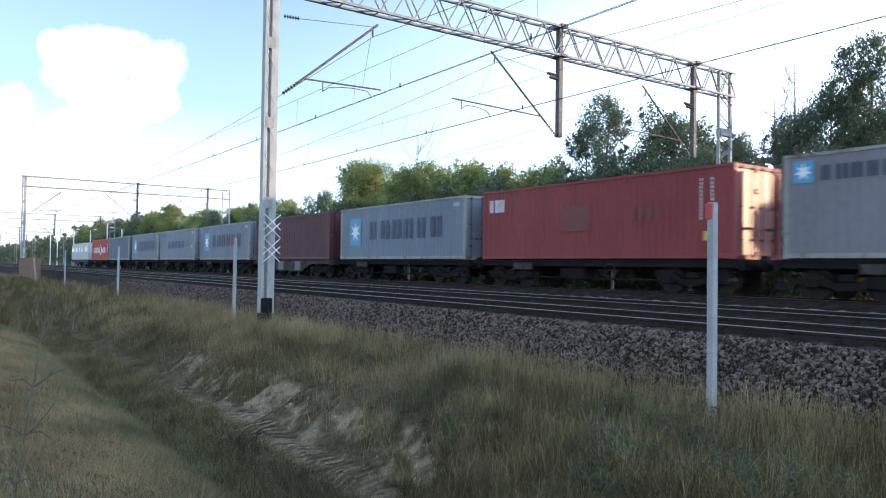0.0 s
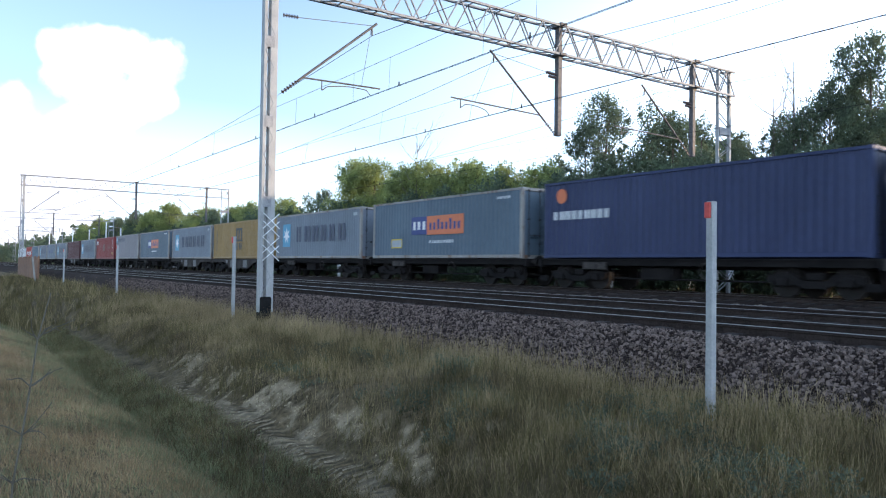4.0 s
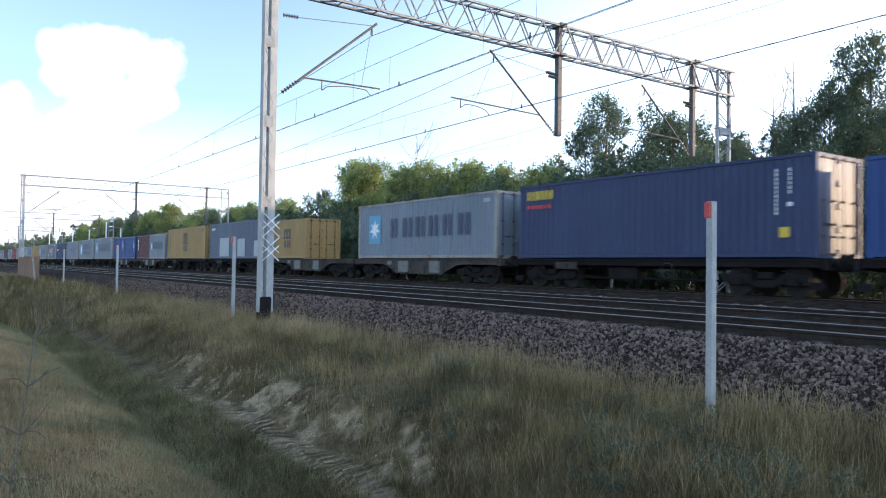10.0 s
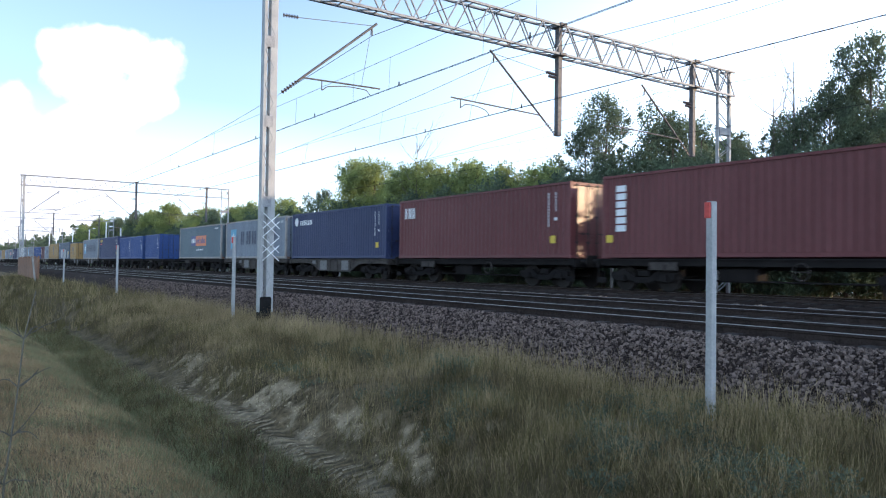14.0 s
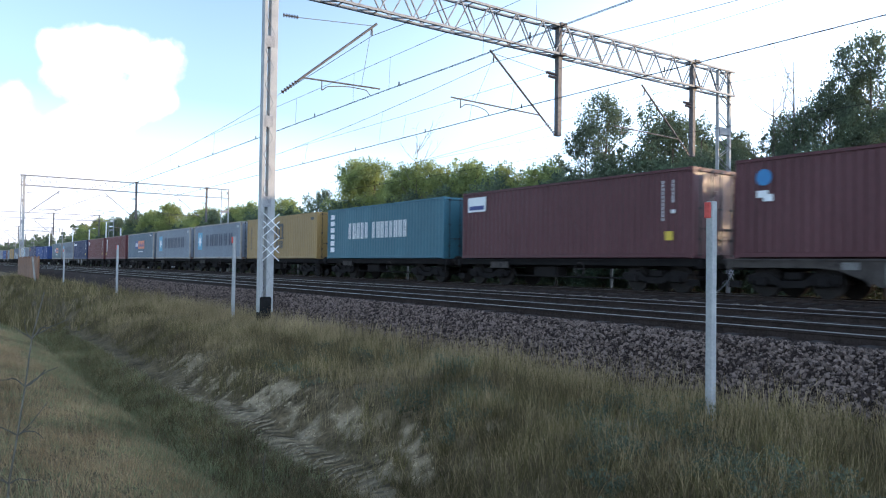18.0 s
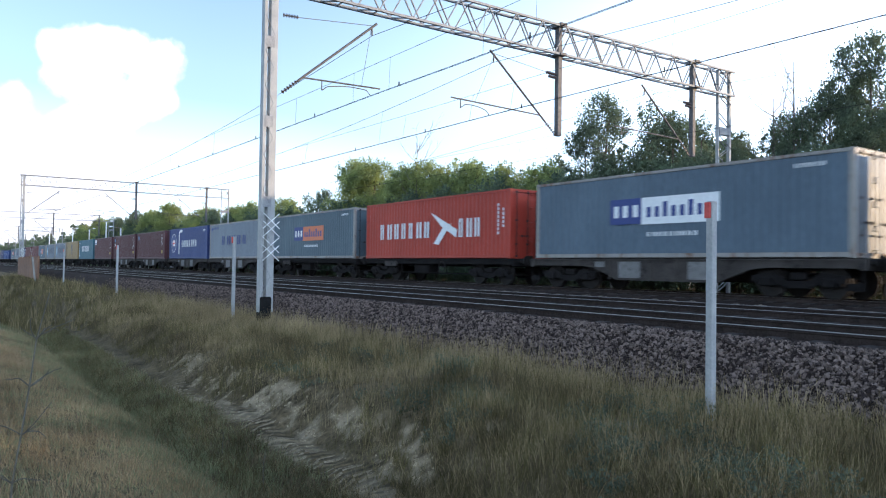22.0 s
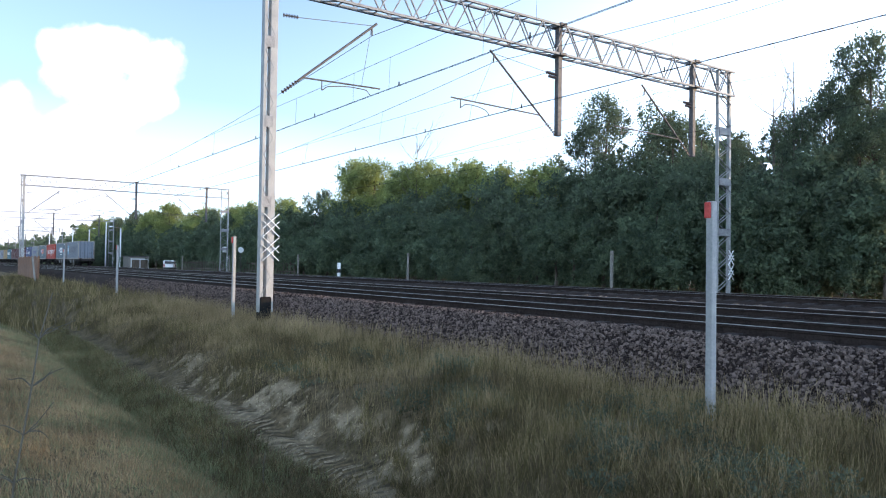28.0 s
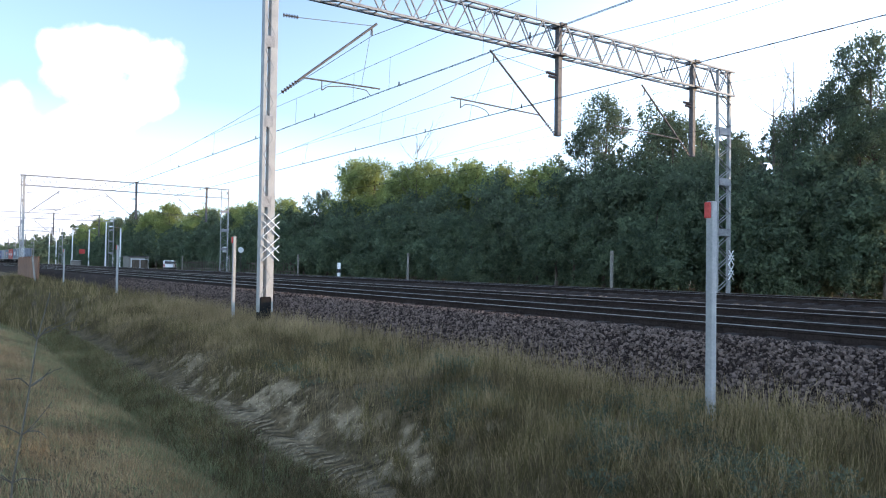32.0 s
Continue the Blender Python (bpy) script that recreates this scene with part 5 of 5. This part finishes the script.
# ---- grass ----
def blades(name, n, area, height, width, material, label, seed, skip=None, lean=0.35, clump=None):
    """Single blades of grass in one mesh: a bent strip that tapers to a point."""
    rng = np.random.default_rng(seed)
    x0, x1, y0, y1 = area
    if clump:
        k = n // clump
        cx, cy = rng.uniform(x0, x1, k), rng.uniform(y0, y1, k)
        x = np.repeat(cx, clump) + rng.normal(size=k * clump) * 0.07
        y = np.repeat(cy, clump) + rng.normal(size=k * clump) * 0.07
    else:
        x, y = rng.uniform(x0, x1, n), rng.uniform(y0, y1, n)
    if skip is not None:
        keep = np.array([rng.random() > skip(a, b) for a, b in zip(x, y)])
        x, y = x[keep], y[keep]
    n = len(x)
    z = np.array([ground_z(a, b) for a, b in zip(x, y)]) - 0.01
    h = height * (0.35 + 1.15 * rng.random(n) ** 1.5)
    an, ben = rng.uniform(0, 6.283, n), rng.uniform(0, 6.283, n)
    l = lean * rng.uniform(0.2, 1.3, n) * h
    w = width * rng.uniform(0.6, 1.3, n)
    base = np.stack([x, y, z], 1)
    side = np.stack([np.cos(an), np.sin(an), np.zeros(n)], 1) * w[:, None] / 2
    bend = np.stack([np.cos(ben) * l, np.sin(ben) * l, np.zeros(n)], 1)
    up = np.stack([np.zeros(n), np.zeros(n), h], 1)
    mid = base + up * 0.55 + bend * 0.3
    v = np.stack([base - side, base + side, mid + side * 0.7, mid - side * 0.7, base + up + bend], 1).reshape(-1, 3)
    o = (5 * np.arange(n))[:, None]
    quads, tris = (o + [0, 1, 2, 3]).tolist(), (o + [3, 2, 4]).tolist()
    me = mesh_of(name, v.tolist(), quads + tris, material)
    return tagged(new(name, me), label, "grass", kind="stuff")


def bare(x, y):
    return min(1.0, 1.6 * sand_share(x, y))


def patchy(x, y):
    return max(bare(x, y), min(1.0, max(0.0, 0.35 + 0.9 * fbm(x, y, 0.55, 9.0))))


def ditch_only(x, y):
    return max(bare(x, y), min(1, abs(y - 2.8) / 0.8))


def slope_mix(x, y):
    """How green the slope is: small tufts in the dry mat."""
    return min(0.96, max(0.0, 0.5 - 2.2 * fbm(x, y, 1.3, 3.0)))


def slope_dry(x, y):
    return 0.85 * (1 - slope_mix(x, y))


def dry_patches(x, y):
    """Where the green grass gives way to dry stalks."""
    return max(bare(x, y), min(0.92, max(0.0, 0.45 - 1.1 * fbm(x, y, 0.4, 9.0))))


blades("bank_grass", 95000, (-26, 3, 3.95, 6.9), 0.19, 0.006, M_GRASS_GREEN, "grey-green grass on the embankment below the ballast", 1, dry_patches, 0.7, clump=9)
blades("bank_dry_grass", 62000, (-28, 3, 4.1, 7.0), 0.27, 0.0042, M_GRASS_DRY, "tall dry yellowed grass stalks on the embankment", 2, patchy, 0.5, clump=8)
blades("edge_dry_grass", 16000, (-30, 3, 5.7, 7.15), 0.34, 0.0045, M_GRASS_DRY, "dry grass stalks along the foot of the ballast", 3, None, 0.35, clump=10)
blades("ditch_grass", 42000, (-26, 1, 1.75, 2.8), 0.10, 0.006, M_GRASS_DITCH, "short dark green grass in the ditch", 4, bare, 0.7, clump=12)
blades("ditch_dull_grass", 22000, (-26, 1, 2.5, 3.5), 0.13, 0.006, M_GRASS_DITCH, "short dull grass at the foot of the bank", 24, bare, 0.8, clump=9)
blades("ditch_olive_grass", 26000, (-26, 1, 2.5, 3.5), 0.17, 0.006, M_GRASS_GREEN, "olive grass along the sides of the ditch", 14, bare, 0.8, clump=9)
blades("ditch_dry_grass", 30000, (-26, 1, 1.9, 3.5), 0.13, 0.005, M_GRASS_DRY, "faded straw among the grass of the ditch", 25, patchy, 0.8, clump=10)
blades("slope_dry_grass", 140000, (-24, 0.5, -1.6, 2.3), 0.10, 0.005, M_GRASS_SLOPE, "short dry grass on the slope beside the ditch", 5, slope_dry, 1.1, clump=8)
blades("slope_grass", 80000, (-24, 0.5, -1.6, 2.4), 0.10, 0.006, M_GRASS_DITCH, "thin green grass on the slope beside the ditch", 6, slope_mix, 0.8, clump=8)
blades("slope_brown_grass", 60000, (-24, 0.5, -1.6, 2.3), 0.07, 0.006, M_GRASS_SLOPE, "matted brown dead grass on the slope", 16, None, 1.5, clump=10)
blades("slope_stalks", 5000, (-13, -0.5, -0.6, 1.9), 0.24, 0.006, M_GRASS_DRY, "single tall dry stalks on the slope", 10, None, 0.5)
blades("bank_tufts", 9000, (-16, 2, 4.3, 6.6), 0.30, 0.006, M_GRASS_GREEN, "tall olive tufts of grass on the embankment", 15, dry_patches, 0.45, clump=30)
blades("near_bank_grass", 30000, (-6.8, 2.5, 2.6, 5.0), 0.17, 0.006, M_GRASS_GREEN, "low olive grass at the foot of the bank", 17, bare, 0.9, clump=14)
blades("near_bank_dry_grass", 16000, (-6.8, 2.5, 2.6, 5.2), 0.24, 0.0045, M_GRASS_DRY, "dry curled stalks at the foot of the bank", 18, bare, 0.9, clump=10)


def low_weeds():
    """Grey-green leafy weeds in cushions among the grass."""
    rng = np.random.default_rng(31)
    blobs = []
    while len(blobs) < 340:
        x, y = -13 + 14 * rng.power(1.6), rng.uniform(4.35, 6.5)
        if fbm(x, y, 0.7, 13.0) > 0.0 and sand_share(x, y) < 0.2:
            r = rng.uniform(0.05, 0.13)
            blobs.append((x, y, ground_z(x, y) + r * 0.6, r, 0.9))
    me = crown_mesh("low_weeds", blobs, 34000, 0.016, M_WEED_LEAF, 32, 0.35)
    tagged(new("low_weeds", me), "grey-green leafy weeds in low cushions on the bank", "weeds", kind="stuff")


M_WEED_LEAF = leafy("weed_leaf", (0.045, 0.055, 0.035), (0.16, 0.18, 0.12), 0.25)
low_weeds()
blades("far_grass", 30000, (-75, -25, 1.0, 7.0), 0.34, 0.014, M_GRASS_GREEN, "rough grass along the line further off", 7, None, 0.5, clump=14)
blades("far_dry_grass", 18000, (-80, -25, 0.0, 7.1), 0.42, 0.011, M_GRASS_DRY, "dry yellow grass along the line further off", 8, patchy, 0.4, clump=14)
blades("verge_grass", 16000, (-120, 2, 24.6, 28.5), 0.30, 0.03, M_GRASS_GREEN, "grass at the edge of the wood", 9, None, 0.5, clump=14)


# ---- weeds ----
def tube(bm, pts, r0, r1, sides=6):
    """One unbroken tapering tube through the points."""
    rings = []
    for i, p in enumerate(pts):
        way = (pts[min(i + 1, len(pts) - 1)] - pts[max(i - 1, 0)]).normalized()
        q = way.to_track_quat("Z", "Y")
        r = r0 + (r1 - r0) * i / (len(pts) - 1)
        rings.append([bm.verts.new(p + q @ Vector((math.cos(6.2832 * k / sides) * r, math.sin(6.2832 * k / sides) * r, 0))) for k in range(sides)])
    for a, b in zip(rings, rings[1:]):
        for k in range(sides):
            j = (k + 1) % sides
            bm.faces.new((a[k], a[j], b[j], b[k]))
    bm.faces.new(rings[0][::-1])
    bm.faces.new(rings[-1])
    return bm


def weed(x, y, h, seed, lean=0.02):
    rnd = random.Random(seed)
    o = root("dry_weed", (x, y, ground_z(x, y)), "tall thin dry weed with bare curling twigs", "plant")
    n = 9
    pts = [Vector((0.0, 0.0, -0.05))]
    for i in range(1, n + 1):
        pts.append(Vector((-0.008 * i + rnd.uniform(-0.01, 0.01), lean * h * i * (0.5 + i / n) / 2 + rnd.uniform(-0.008, 0.008), h * i / n)))
    part("stem", tube(BM(), pts, 0.0065, 0.002), M_TWIG, o)
    for i in range(17 if h > 1 else 4):
        cur = pts[5].lerp(pts[-1], rnd.uniform(0.0, 1.0)) if h > 1 else pts[3].lerp(pts[-1], rnd.random())
        cur = min(pts[4:], key=lambda p: abs(p.z - cur.z)).copy()
        an, row = rnd.uniform(-0.9, 0.9) + (0 if rnd.random() < 0.75 else 3.1), [cur]
        up = rnd.uniform(0.5, 1.1)
        for k in range(rnd.randint(3, 6)):
            r = h * rnd.uniform(0.008, 0.02)
            cur = cur + Vector((math.sin(an) * r, math.cos(an) * r, r * up))
            row.append(cur)
            an += rnd.uniform(-0.5, 0.5)
            up += rnd.uniform(-0.55, 0.35)
        part("twig", tube(BM(), row, 0.0026, 0.0012, 5), M_TWIG, o)
    return o


M_TWIG = surf("dry_stem", (0.055, 0.048, 0.034), (0.13, 0.112, 0.08), 12, 0.8, 0.2)
TALL_WEED = weed(-2.95, 0.20, 1.5, 3, 0.016)
weed(-7.4, 2.9, 0.42, 5)
weed(-9.0, 3.0, 0.3, 6)
weed(-4.6, 5.35, 0.3, 7)


# ---- the far end of the line ----
def lamp_post(x, y, z, h, arm=1.2, s=-1):
    o = root("platform_lamp", (x, y, z), "pale lamp post with a curved arm over the platform", "street lamp", "lamps at the far stop")
    bm = BM()
    bar(bm, (0, 0, 0), (0, 0, h), 0.30, 0.2, 8)
    part("pole", bm, M_WHITE, o)
    bm = BM()
    bar(bm, (0, 0, h), (0, s * arm, h + 0.25), 0.09, sides=6)
    part("arm", bm, M_PAINT, o)
    bm = BM()
    box(bm, (-0.3, s * arm - 0.25, h + 0.16), (0.3, s * arm + 0.25, h + 0.34), 0.05)
    part("lamp_head", bm, M_WHITE, o)


for x, h in ((-231, 9.0), (-217, 9.2), (-190, 8.6), (-168, 7.8), (-150, 8.6), (-137, 7.0)):
    lamp_post(x, 27, -0.45, h, 1.6 if x > -140 else 0.9, -1 if x > -140 else 1)


def sign_board(x, y, z, h, w, hh, mat, label, round_=False):
    o = root("track_sign", (x, y, z), label, "sign")
    bm = BM()
    bar(bm, (0, 0, 0), (0, 0, h), 0.07, sides=8)
    part("pole", bm, M_DARKSTEEL, o)
    bm = BM()
    if round_:
        disc(bm, (0.03, 0, h), (0.06, 0, h), w / 2, 20)
    else:
        box(bm, (0.03, -w / 2, h - hh / 2), (0.06, w / 2, h + hh / 2), 0.005)
    part("board", bm, mat, o)


sign_board(-75.3, 26.6, -0.45, 2.6, 0.6, 0.6, M_WHITE, "round white track sign on a thin pole", True)
sign_board(-78.4, 25.9, -0.45, 2.65, 0.42, 0.6, M_WHITE, "small white board on a thin pole")
sign_board(-170, 26.0, -0.45, 3.2, 1.1, 0.9, M_RED, "red board on a pole by the far stop")


def hut():
    o = root("equipment_hut", (-127.5, 26.4, -0.45), "small dark hut with a white-framed double door", "hut")
    bm = BM()
    box(bm, (-4.0, 0, 0), (0, 3.2, 2.0), 0.02)
    part("wall", bm, M_OLDPOST, o)
    bm = BM()
    box(bm, (-4.2, -0.15, 2.0), (0.25, 3.35, 2.16), 0.02)
    part("roof", bm, M_DARKSTEEL, o)
    for y in (0.5, 1.8):
        bm = BM()
        box(bm, (0.02, y, 0.08), (0.06, y + 1.22, 1.55), 0.01)
        part("door_leaf", bm, M_BARK, o, "dark grey door leaf")
    for y in (0.36, 1.72, 3.04):
        bm = BM()
        box(bm, (0.01, y, 0), (0.09, y + 0.12, 1.66), 0.01)
        part("frame_post", bm, M_WHITE, o, "white door-frame post")
    bm = BM()
    box(bm, (0.01, 0.30, 1.58), (0.1, 3.22, 1.74), 0.01)
    part("lintel", bm, M_WHITE, o, "white lintel board")

hut()
M_CAR = surf("car_white", (0.7, 0.7, 0.7), (0.8, 0.8, 0.8), 4, 0.3, 0.0)
M_GLASS = surf("dark_glass", (0.01, 0.012, 0.014), (0.03, 0.034, 0.038), 4, 0.08, 0.0)


def car(x, y, z):
    o = root("parked_car", pose(x, y, z, 0, 0, 165), "white parked estate car beside the far fence", "car")
    bm = BM()
    side = [(-2.1, 0.35), (2.1, 0.35), (2.15, 0.75), (1.2, 0.95), (0.6, 1.42), (-1.92, 1.45), (-2.1, 0.95)]
    a, b = ([bm.verts.new((p, q, r)) for p, r in side] for q in (-0.85, 0.85))
    bm.faces.new(a)
    bm.faces.new(b[::-1])
    for i in range(len(side)):
        j = (i + 1) % len(side)
        bm.faces.new((a[i], b[i], b[j], a[j]))
    bmesh.ops.bevel(bm, geom=list(bm.edges), offset=0.06, segments=2, affect="EDGES")
    part("body", bm, M_CAR, o)
    for s in (-1, 1):
        bm = BM()
        vs = [bm.verts.new((p, s * 0.862, r)) for p, r in ((0.95, 0.98), (0.5, 1.35), (-1.4, 1.36), (-1.75, 0.98))]
        bm.faces.new(vs)
        part("window", bm, M_GLASS, o)
        for p in (-1.3, 1.3):
            bm = BM()
            disc(bm, (p, s * 0.72, 0.31), (p, s * 0.88, 0.31), 0.31, 16)
            part("wheel", bm, M_BLACK, o)
    part("tailgate_window", box(BM(), (-2.1, -0.66, 0.98), (-2.0, 0.66, 1.36), 0.02), M_GLASS, o)
    part("rear_bumper", box(BM(), (-2.2, -0.8, 0.32), (-2.06, 0.8, 0.52), 0.03), M_BLACK, o)
    for y in (-0.72, 0.72):
        part("tail_light", box(BM(), (-2.17, y - 0.09, 0.62), (-2.05, y + 0.09, 0.92), 0.02), M_TAIL, o)
        part("roof_rail", bar(BM(), (-1.7, y, 1.5), (0.4, y, 1.5), 0.04, sides=6), M_BLACK, o)
    for p, nm in ((0.92, "windscreen"),):
        bm = BM()
        q = 0.62 if p > 0 else -1.55
        vs = [bm.verts.new(c) for c in ((p + 0.28 * (1 if p > 0 else -0.6), -0.7, 0.97), (p + 0.28 * (1 if p > 0 else -0.6), 0.7, 0.97), (q + 0.06, 0.65, 1.4), (q + 0.06, -0.65, 1.4))]
        bm.faces.new(vs)
        part(nm, bm, M_GLASS, o)


M_TAIL = surf("tail_red", (0.30, 0.02, 0.015), (0.42, 0.03, 0.02), 4, 0.3, 0.0)
car(-106, 27.4, -0.45)


def snow_fence():
    """A run of orange and brown panels on the near side of the line."""
    for i in range(7):
        x = -57 - 2.6 * i
        o = root("board_fence", (x, 5.9 + 0.06 * i, -0.55), "weathered orange fence panel beside the line", "fence", "orange fences beside the line")
        for k in range(8):
            bm = BM()
            box(bm, (-1.2 + 0.3 * k, -0.02, 0.05), (-0.96 + 0.3 * k, 0.02, 1.45 + 0.05 * ((k * 7 + i) % 3)), 0.004)
            part("slat", bm, M_ORANGE, o)
        for z in (0.3, 1.15):
            bm = BM()
            box(bm, (-1.25, 0.02, z), (1.25, 0.07, z + 0.1))
            part("rail", bm, M_ORANGE, o)
        bm = BM()
        box(bm, (1.2, -0.05, -0.3), (1.3, 0.07, 1.6), 0.01)
        part("post", bm, M_ORANGE, o)


def relay_cabinet():
    o = root("relay_cabinet", (-181, 25.4, -0.45), "pale grey trackside relay cabinet with a flat lid", "cabinet")
    part("body", box(BM(), (-0.5, 0, 0.15), (0.5, 2.0, 1.3), 0.03), M_OLDPOST, o)
    part("lid", box(BM(), (-0.58, -0.08, 1.3), (0.58, 2.08, 1.38), 0.02), M_WHITE, o)
    part("plinth", box(BM(), (-0.45, 0.1, -0.1), (0.45, 1.9, 0.15), 0.02), M_DARKSTEEL, o)


relay_cabinet()


def wire_fence():
    """A low dark fence along the edge of the wood."""
    for i in range(7):
        x = -63.0 - 6.5 * i
        o = root("picket_fence", (x, 27.3, -0.45), "dark weathered post-and-rail fence before the wood", "fence", "fence panels along the wood")
        for k in range(8):
            part("picket", box(BM(), (-0.81 * k - 0.06, -0.03, -0.1), (-0.81 * k + 0.06, 0.03, 1.5 - 0.05 * ((k * 5 + i) % 3)), 0.01), M_BARK, o)
        for z in (0.45, 1.15):
            part("rail", box(BM(), (-6.2, 0.03, z), (0.2, 0.08, z + 0.1), 0.01), M_BARK, o)


wire_fence()
M_ORANGE = surf("faded_orange", (0.10, 0.05, 0.03), (0.24, 0.12, 0.065), 2, 0.8, 0.2, vary=0.5)
snow_fence()


def leaning_post():
    o = root("leaning_post", pose(-54.5, 5.6, -0.6, 4, -22, 0), "pale leaning wooden stake beside the fence", "post")
    bm = BM()
    box(bm, (-0.05, -0.05, 0), (0.05, 0.05, 1.7), 0.01)
    part("shaft", bm, M_OLDPOST, o)


leaning_post()


def hectometre_post():
    o = root("distance_marker", (-48.7, 24.6, -0.3), "small white distance post with a black band", "post")
    bm = BM()
    box(bm, (-0.1, -0.1, 0), (0.1, 0.1, 1.2), 0.02)
    part("shaft", bm, M_WHITE, o)
    bm = BM()
    box(bm, (-0.104, -0.104, 0.45), (0.104, 0.104, 0.75), 0.02)
    part("band", bm, M_BLACK, o)


hectometre_post()


def bare_tree(x, y, h, seed):
    rnd = random.Random(seed)
    o = root("dead_tree", (x, y, -0.5), "bare dead tree standing above the green crowns", "tree")
    bm = BM()
    bar(bm, (0, 0, 0), (0.1, 0, h * 0.55), 0.2, 0.12, 7)
    bar(bm, (0.1, 0, h * 0.55), (0.0, 0.1, h * 0.9), 0.12, 0.03, 6)
    part("trunk", bm, M_DEADWOOD, o)
    for i in range(13):
        bm = BM()
        a = Vector((0.08, 0, h * rnd.uniform(0.48, 0.85)))
        an, up = rnd.uniform(0, 6.28), rnd.uniform(0.6, 1.3)
        r = h * rnd.uniform(0.02, 0.034)
        for k in range(5):
            b = a + Vector((math.cos(an) * r, math.sin(an) * r, r * up))
            bar(bm, a, b, 0.05 - 0.009 * k, 0.042 - 0.009 * k, 5)
            for _ in range(2):
                t = an + rnd.uniform(-1.1, 1.1)
                c = b + Vector((math.cos(t) * r * 0.8, math.sin(t) * r * 0.8, r * rnd.uniform(0.3, 1.3)))
                bar(bm, b, c, 0.016, 0.008, 4)
                d = c + Vector((math.cos(t + 0.6) * r * 0.4, math.sin(t + 0.6) * r * 0.4, r * rnd.uniform(-0.2, 0.6)))
                bar(bm, c, d, 0.01, 0.006, 4)
            a, an, up = b, an + rnd.uniform(-0.7, 0.7), up + rnd.uniform(-0.2, 0.4)
        part("branch", bm, M_DEADWOOD, o)


bare_tree(-50.9, 32.6, 12.6, 2)
bare_tree(-18.6, 32.5, 12.2, 4)
bare_tree(-19.9, 33.0, 10.6, 9)


# ---- the locomotive ----
M_LOCO = surf("loco_grey", (0.30, 0.31, 0.30), (0.46, 0.46, 0.44), 2, 0.5, 0.1, spots=((0.1, 0.09, 0.08), 2, 0.35))


def locomotive():
    o = root("locomotive", (0, 0, 0), "pale grey electric locomotive at the head of the train", "locomotive")
    L = 15.9
    bm = BM()
    side = [(0.0, 1.15), (L, 1.15), (L, 2.2), (L - 0.35, 3.45), (L - 0.9, 3.75), (0.9, 3.75), (0.35, 3.45), (0.0, 2.2)]
    a, b = ([bm.verts.new((p, q, r)) for p, r in side] for q in (-1.45, 1.45))
    bm.faces.new(a)
    bm.faces.new(b[::-1])
    for i in range(len(side)):
        j = (i + 1) % len(side)
        bm.faces.new((a[i], b[i], b[j], a[j]))
    bmesh.ops.bevel(bm, geom=list(bm.edges), offset=0.12, segments=2, affect="EDGES")
    part("body", bm, M_LOCO, o)
    bm = BM()
    box(bm, (0.1, -1.4, 0.75), (L - 0.1, 1.4, 1.16), 0.03)
    part("underframe", bm, M_BLACK, o)
    for x in (0.7, 2.0, 5.0, 7.5, 10.0, L - 2.7, L - 1.4):
        bm = BM()
        box(bm, (x, -1.462, 2.35), (x + 0.75, -1.452, 3.1), 0.003)
        part("side_window", bm, M_GLASS, o)
    for y in (-0.65, 0.65):
        bm = BM()
        m = Matrix.Translation((0.12, y, 2.85)) @ Euler((0, radians(15.5), 0)).to_matrix().to_4x4()
        bmesh.ops.create_cube(bm, size=1, matrix=m @ Matrix.Diagonal((0.06, 0.95, 0.75, 1)))
        part("windscreen", bm, M_GLASS, o)
    for x in (3.9, 12.0):
        bg = part("bogie", BM(), M_BLACK, o)
        bm = BM()
        for y in (-1.05, 1.05):
            box(bm, (x - 2.0, y - 0.1, 0.4), (x + 2.0, y + 0.1, 0.75), 0.04)
        part("bogie_frame", bm, M_BLACK, bg)
        for d in (-1.5, 1.5):
            bm = BM()
            for s in (-1, 1):
                disc(bm, (x + d, s * 0.7, 0.62), (x + d, s * 0.84, 0.62), 0.62, 24)
            bar(bm, (x + d, -0.8, 0.62), (x + d, 0.8, 0.62), 0.16, sides=8)
            part("wheelset", bm, M_WHEEL, bg)
    for x, up in ((3.5, 0.35), (12.5, 1.5)):
        bm = BM()
        for y in (-0.5, 0.5):
            bar(bm, (x - 0.6, y, 3.85), (x + 0.6, y * 0.8, 3.85 + up * 0.5), 0.05, sides=6)
            bar(bm, (x + 0.6, y * 0.8, 3.85 + up * 0.5), (x - 0.1, y * 0.8, 3.85 + up), 0.04, sides=6)
        bar(bm, (x - 0.1, -0.8, 3.85 + up), (x - 0.1, 0.8, 3.85 + up), 0.05, sides=6)
        part("pantograph", bm, M_DARKSTEEL, o)
    for y in (-0.875, 0.875):
        bm = BM()
        disc(bm, (0, y, 1.03), (-0.5, y, 1.03), 0.1, 10)
        disc(bm, (-0.5, y, 1.03), (-0.55, y, 1.03), 0.24, 14)
        part("buffer", bm, M_BLACK, o)
    CARRIED.append((o, -138.0, TRACK_Y, 0.0))


locomotive()


motions()
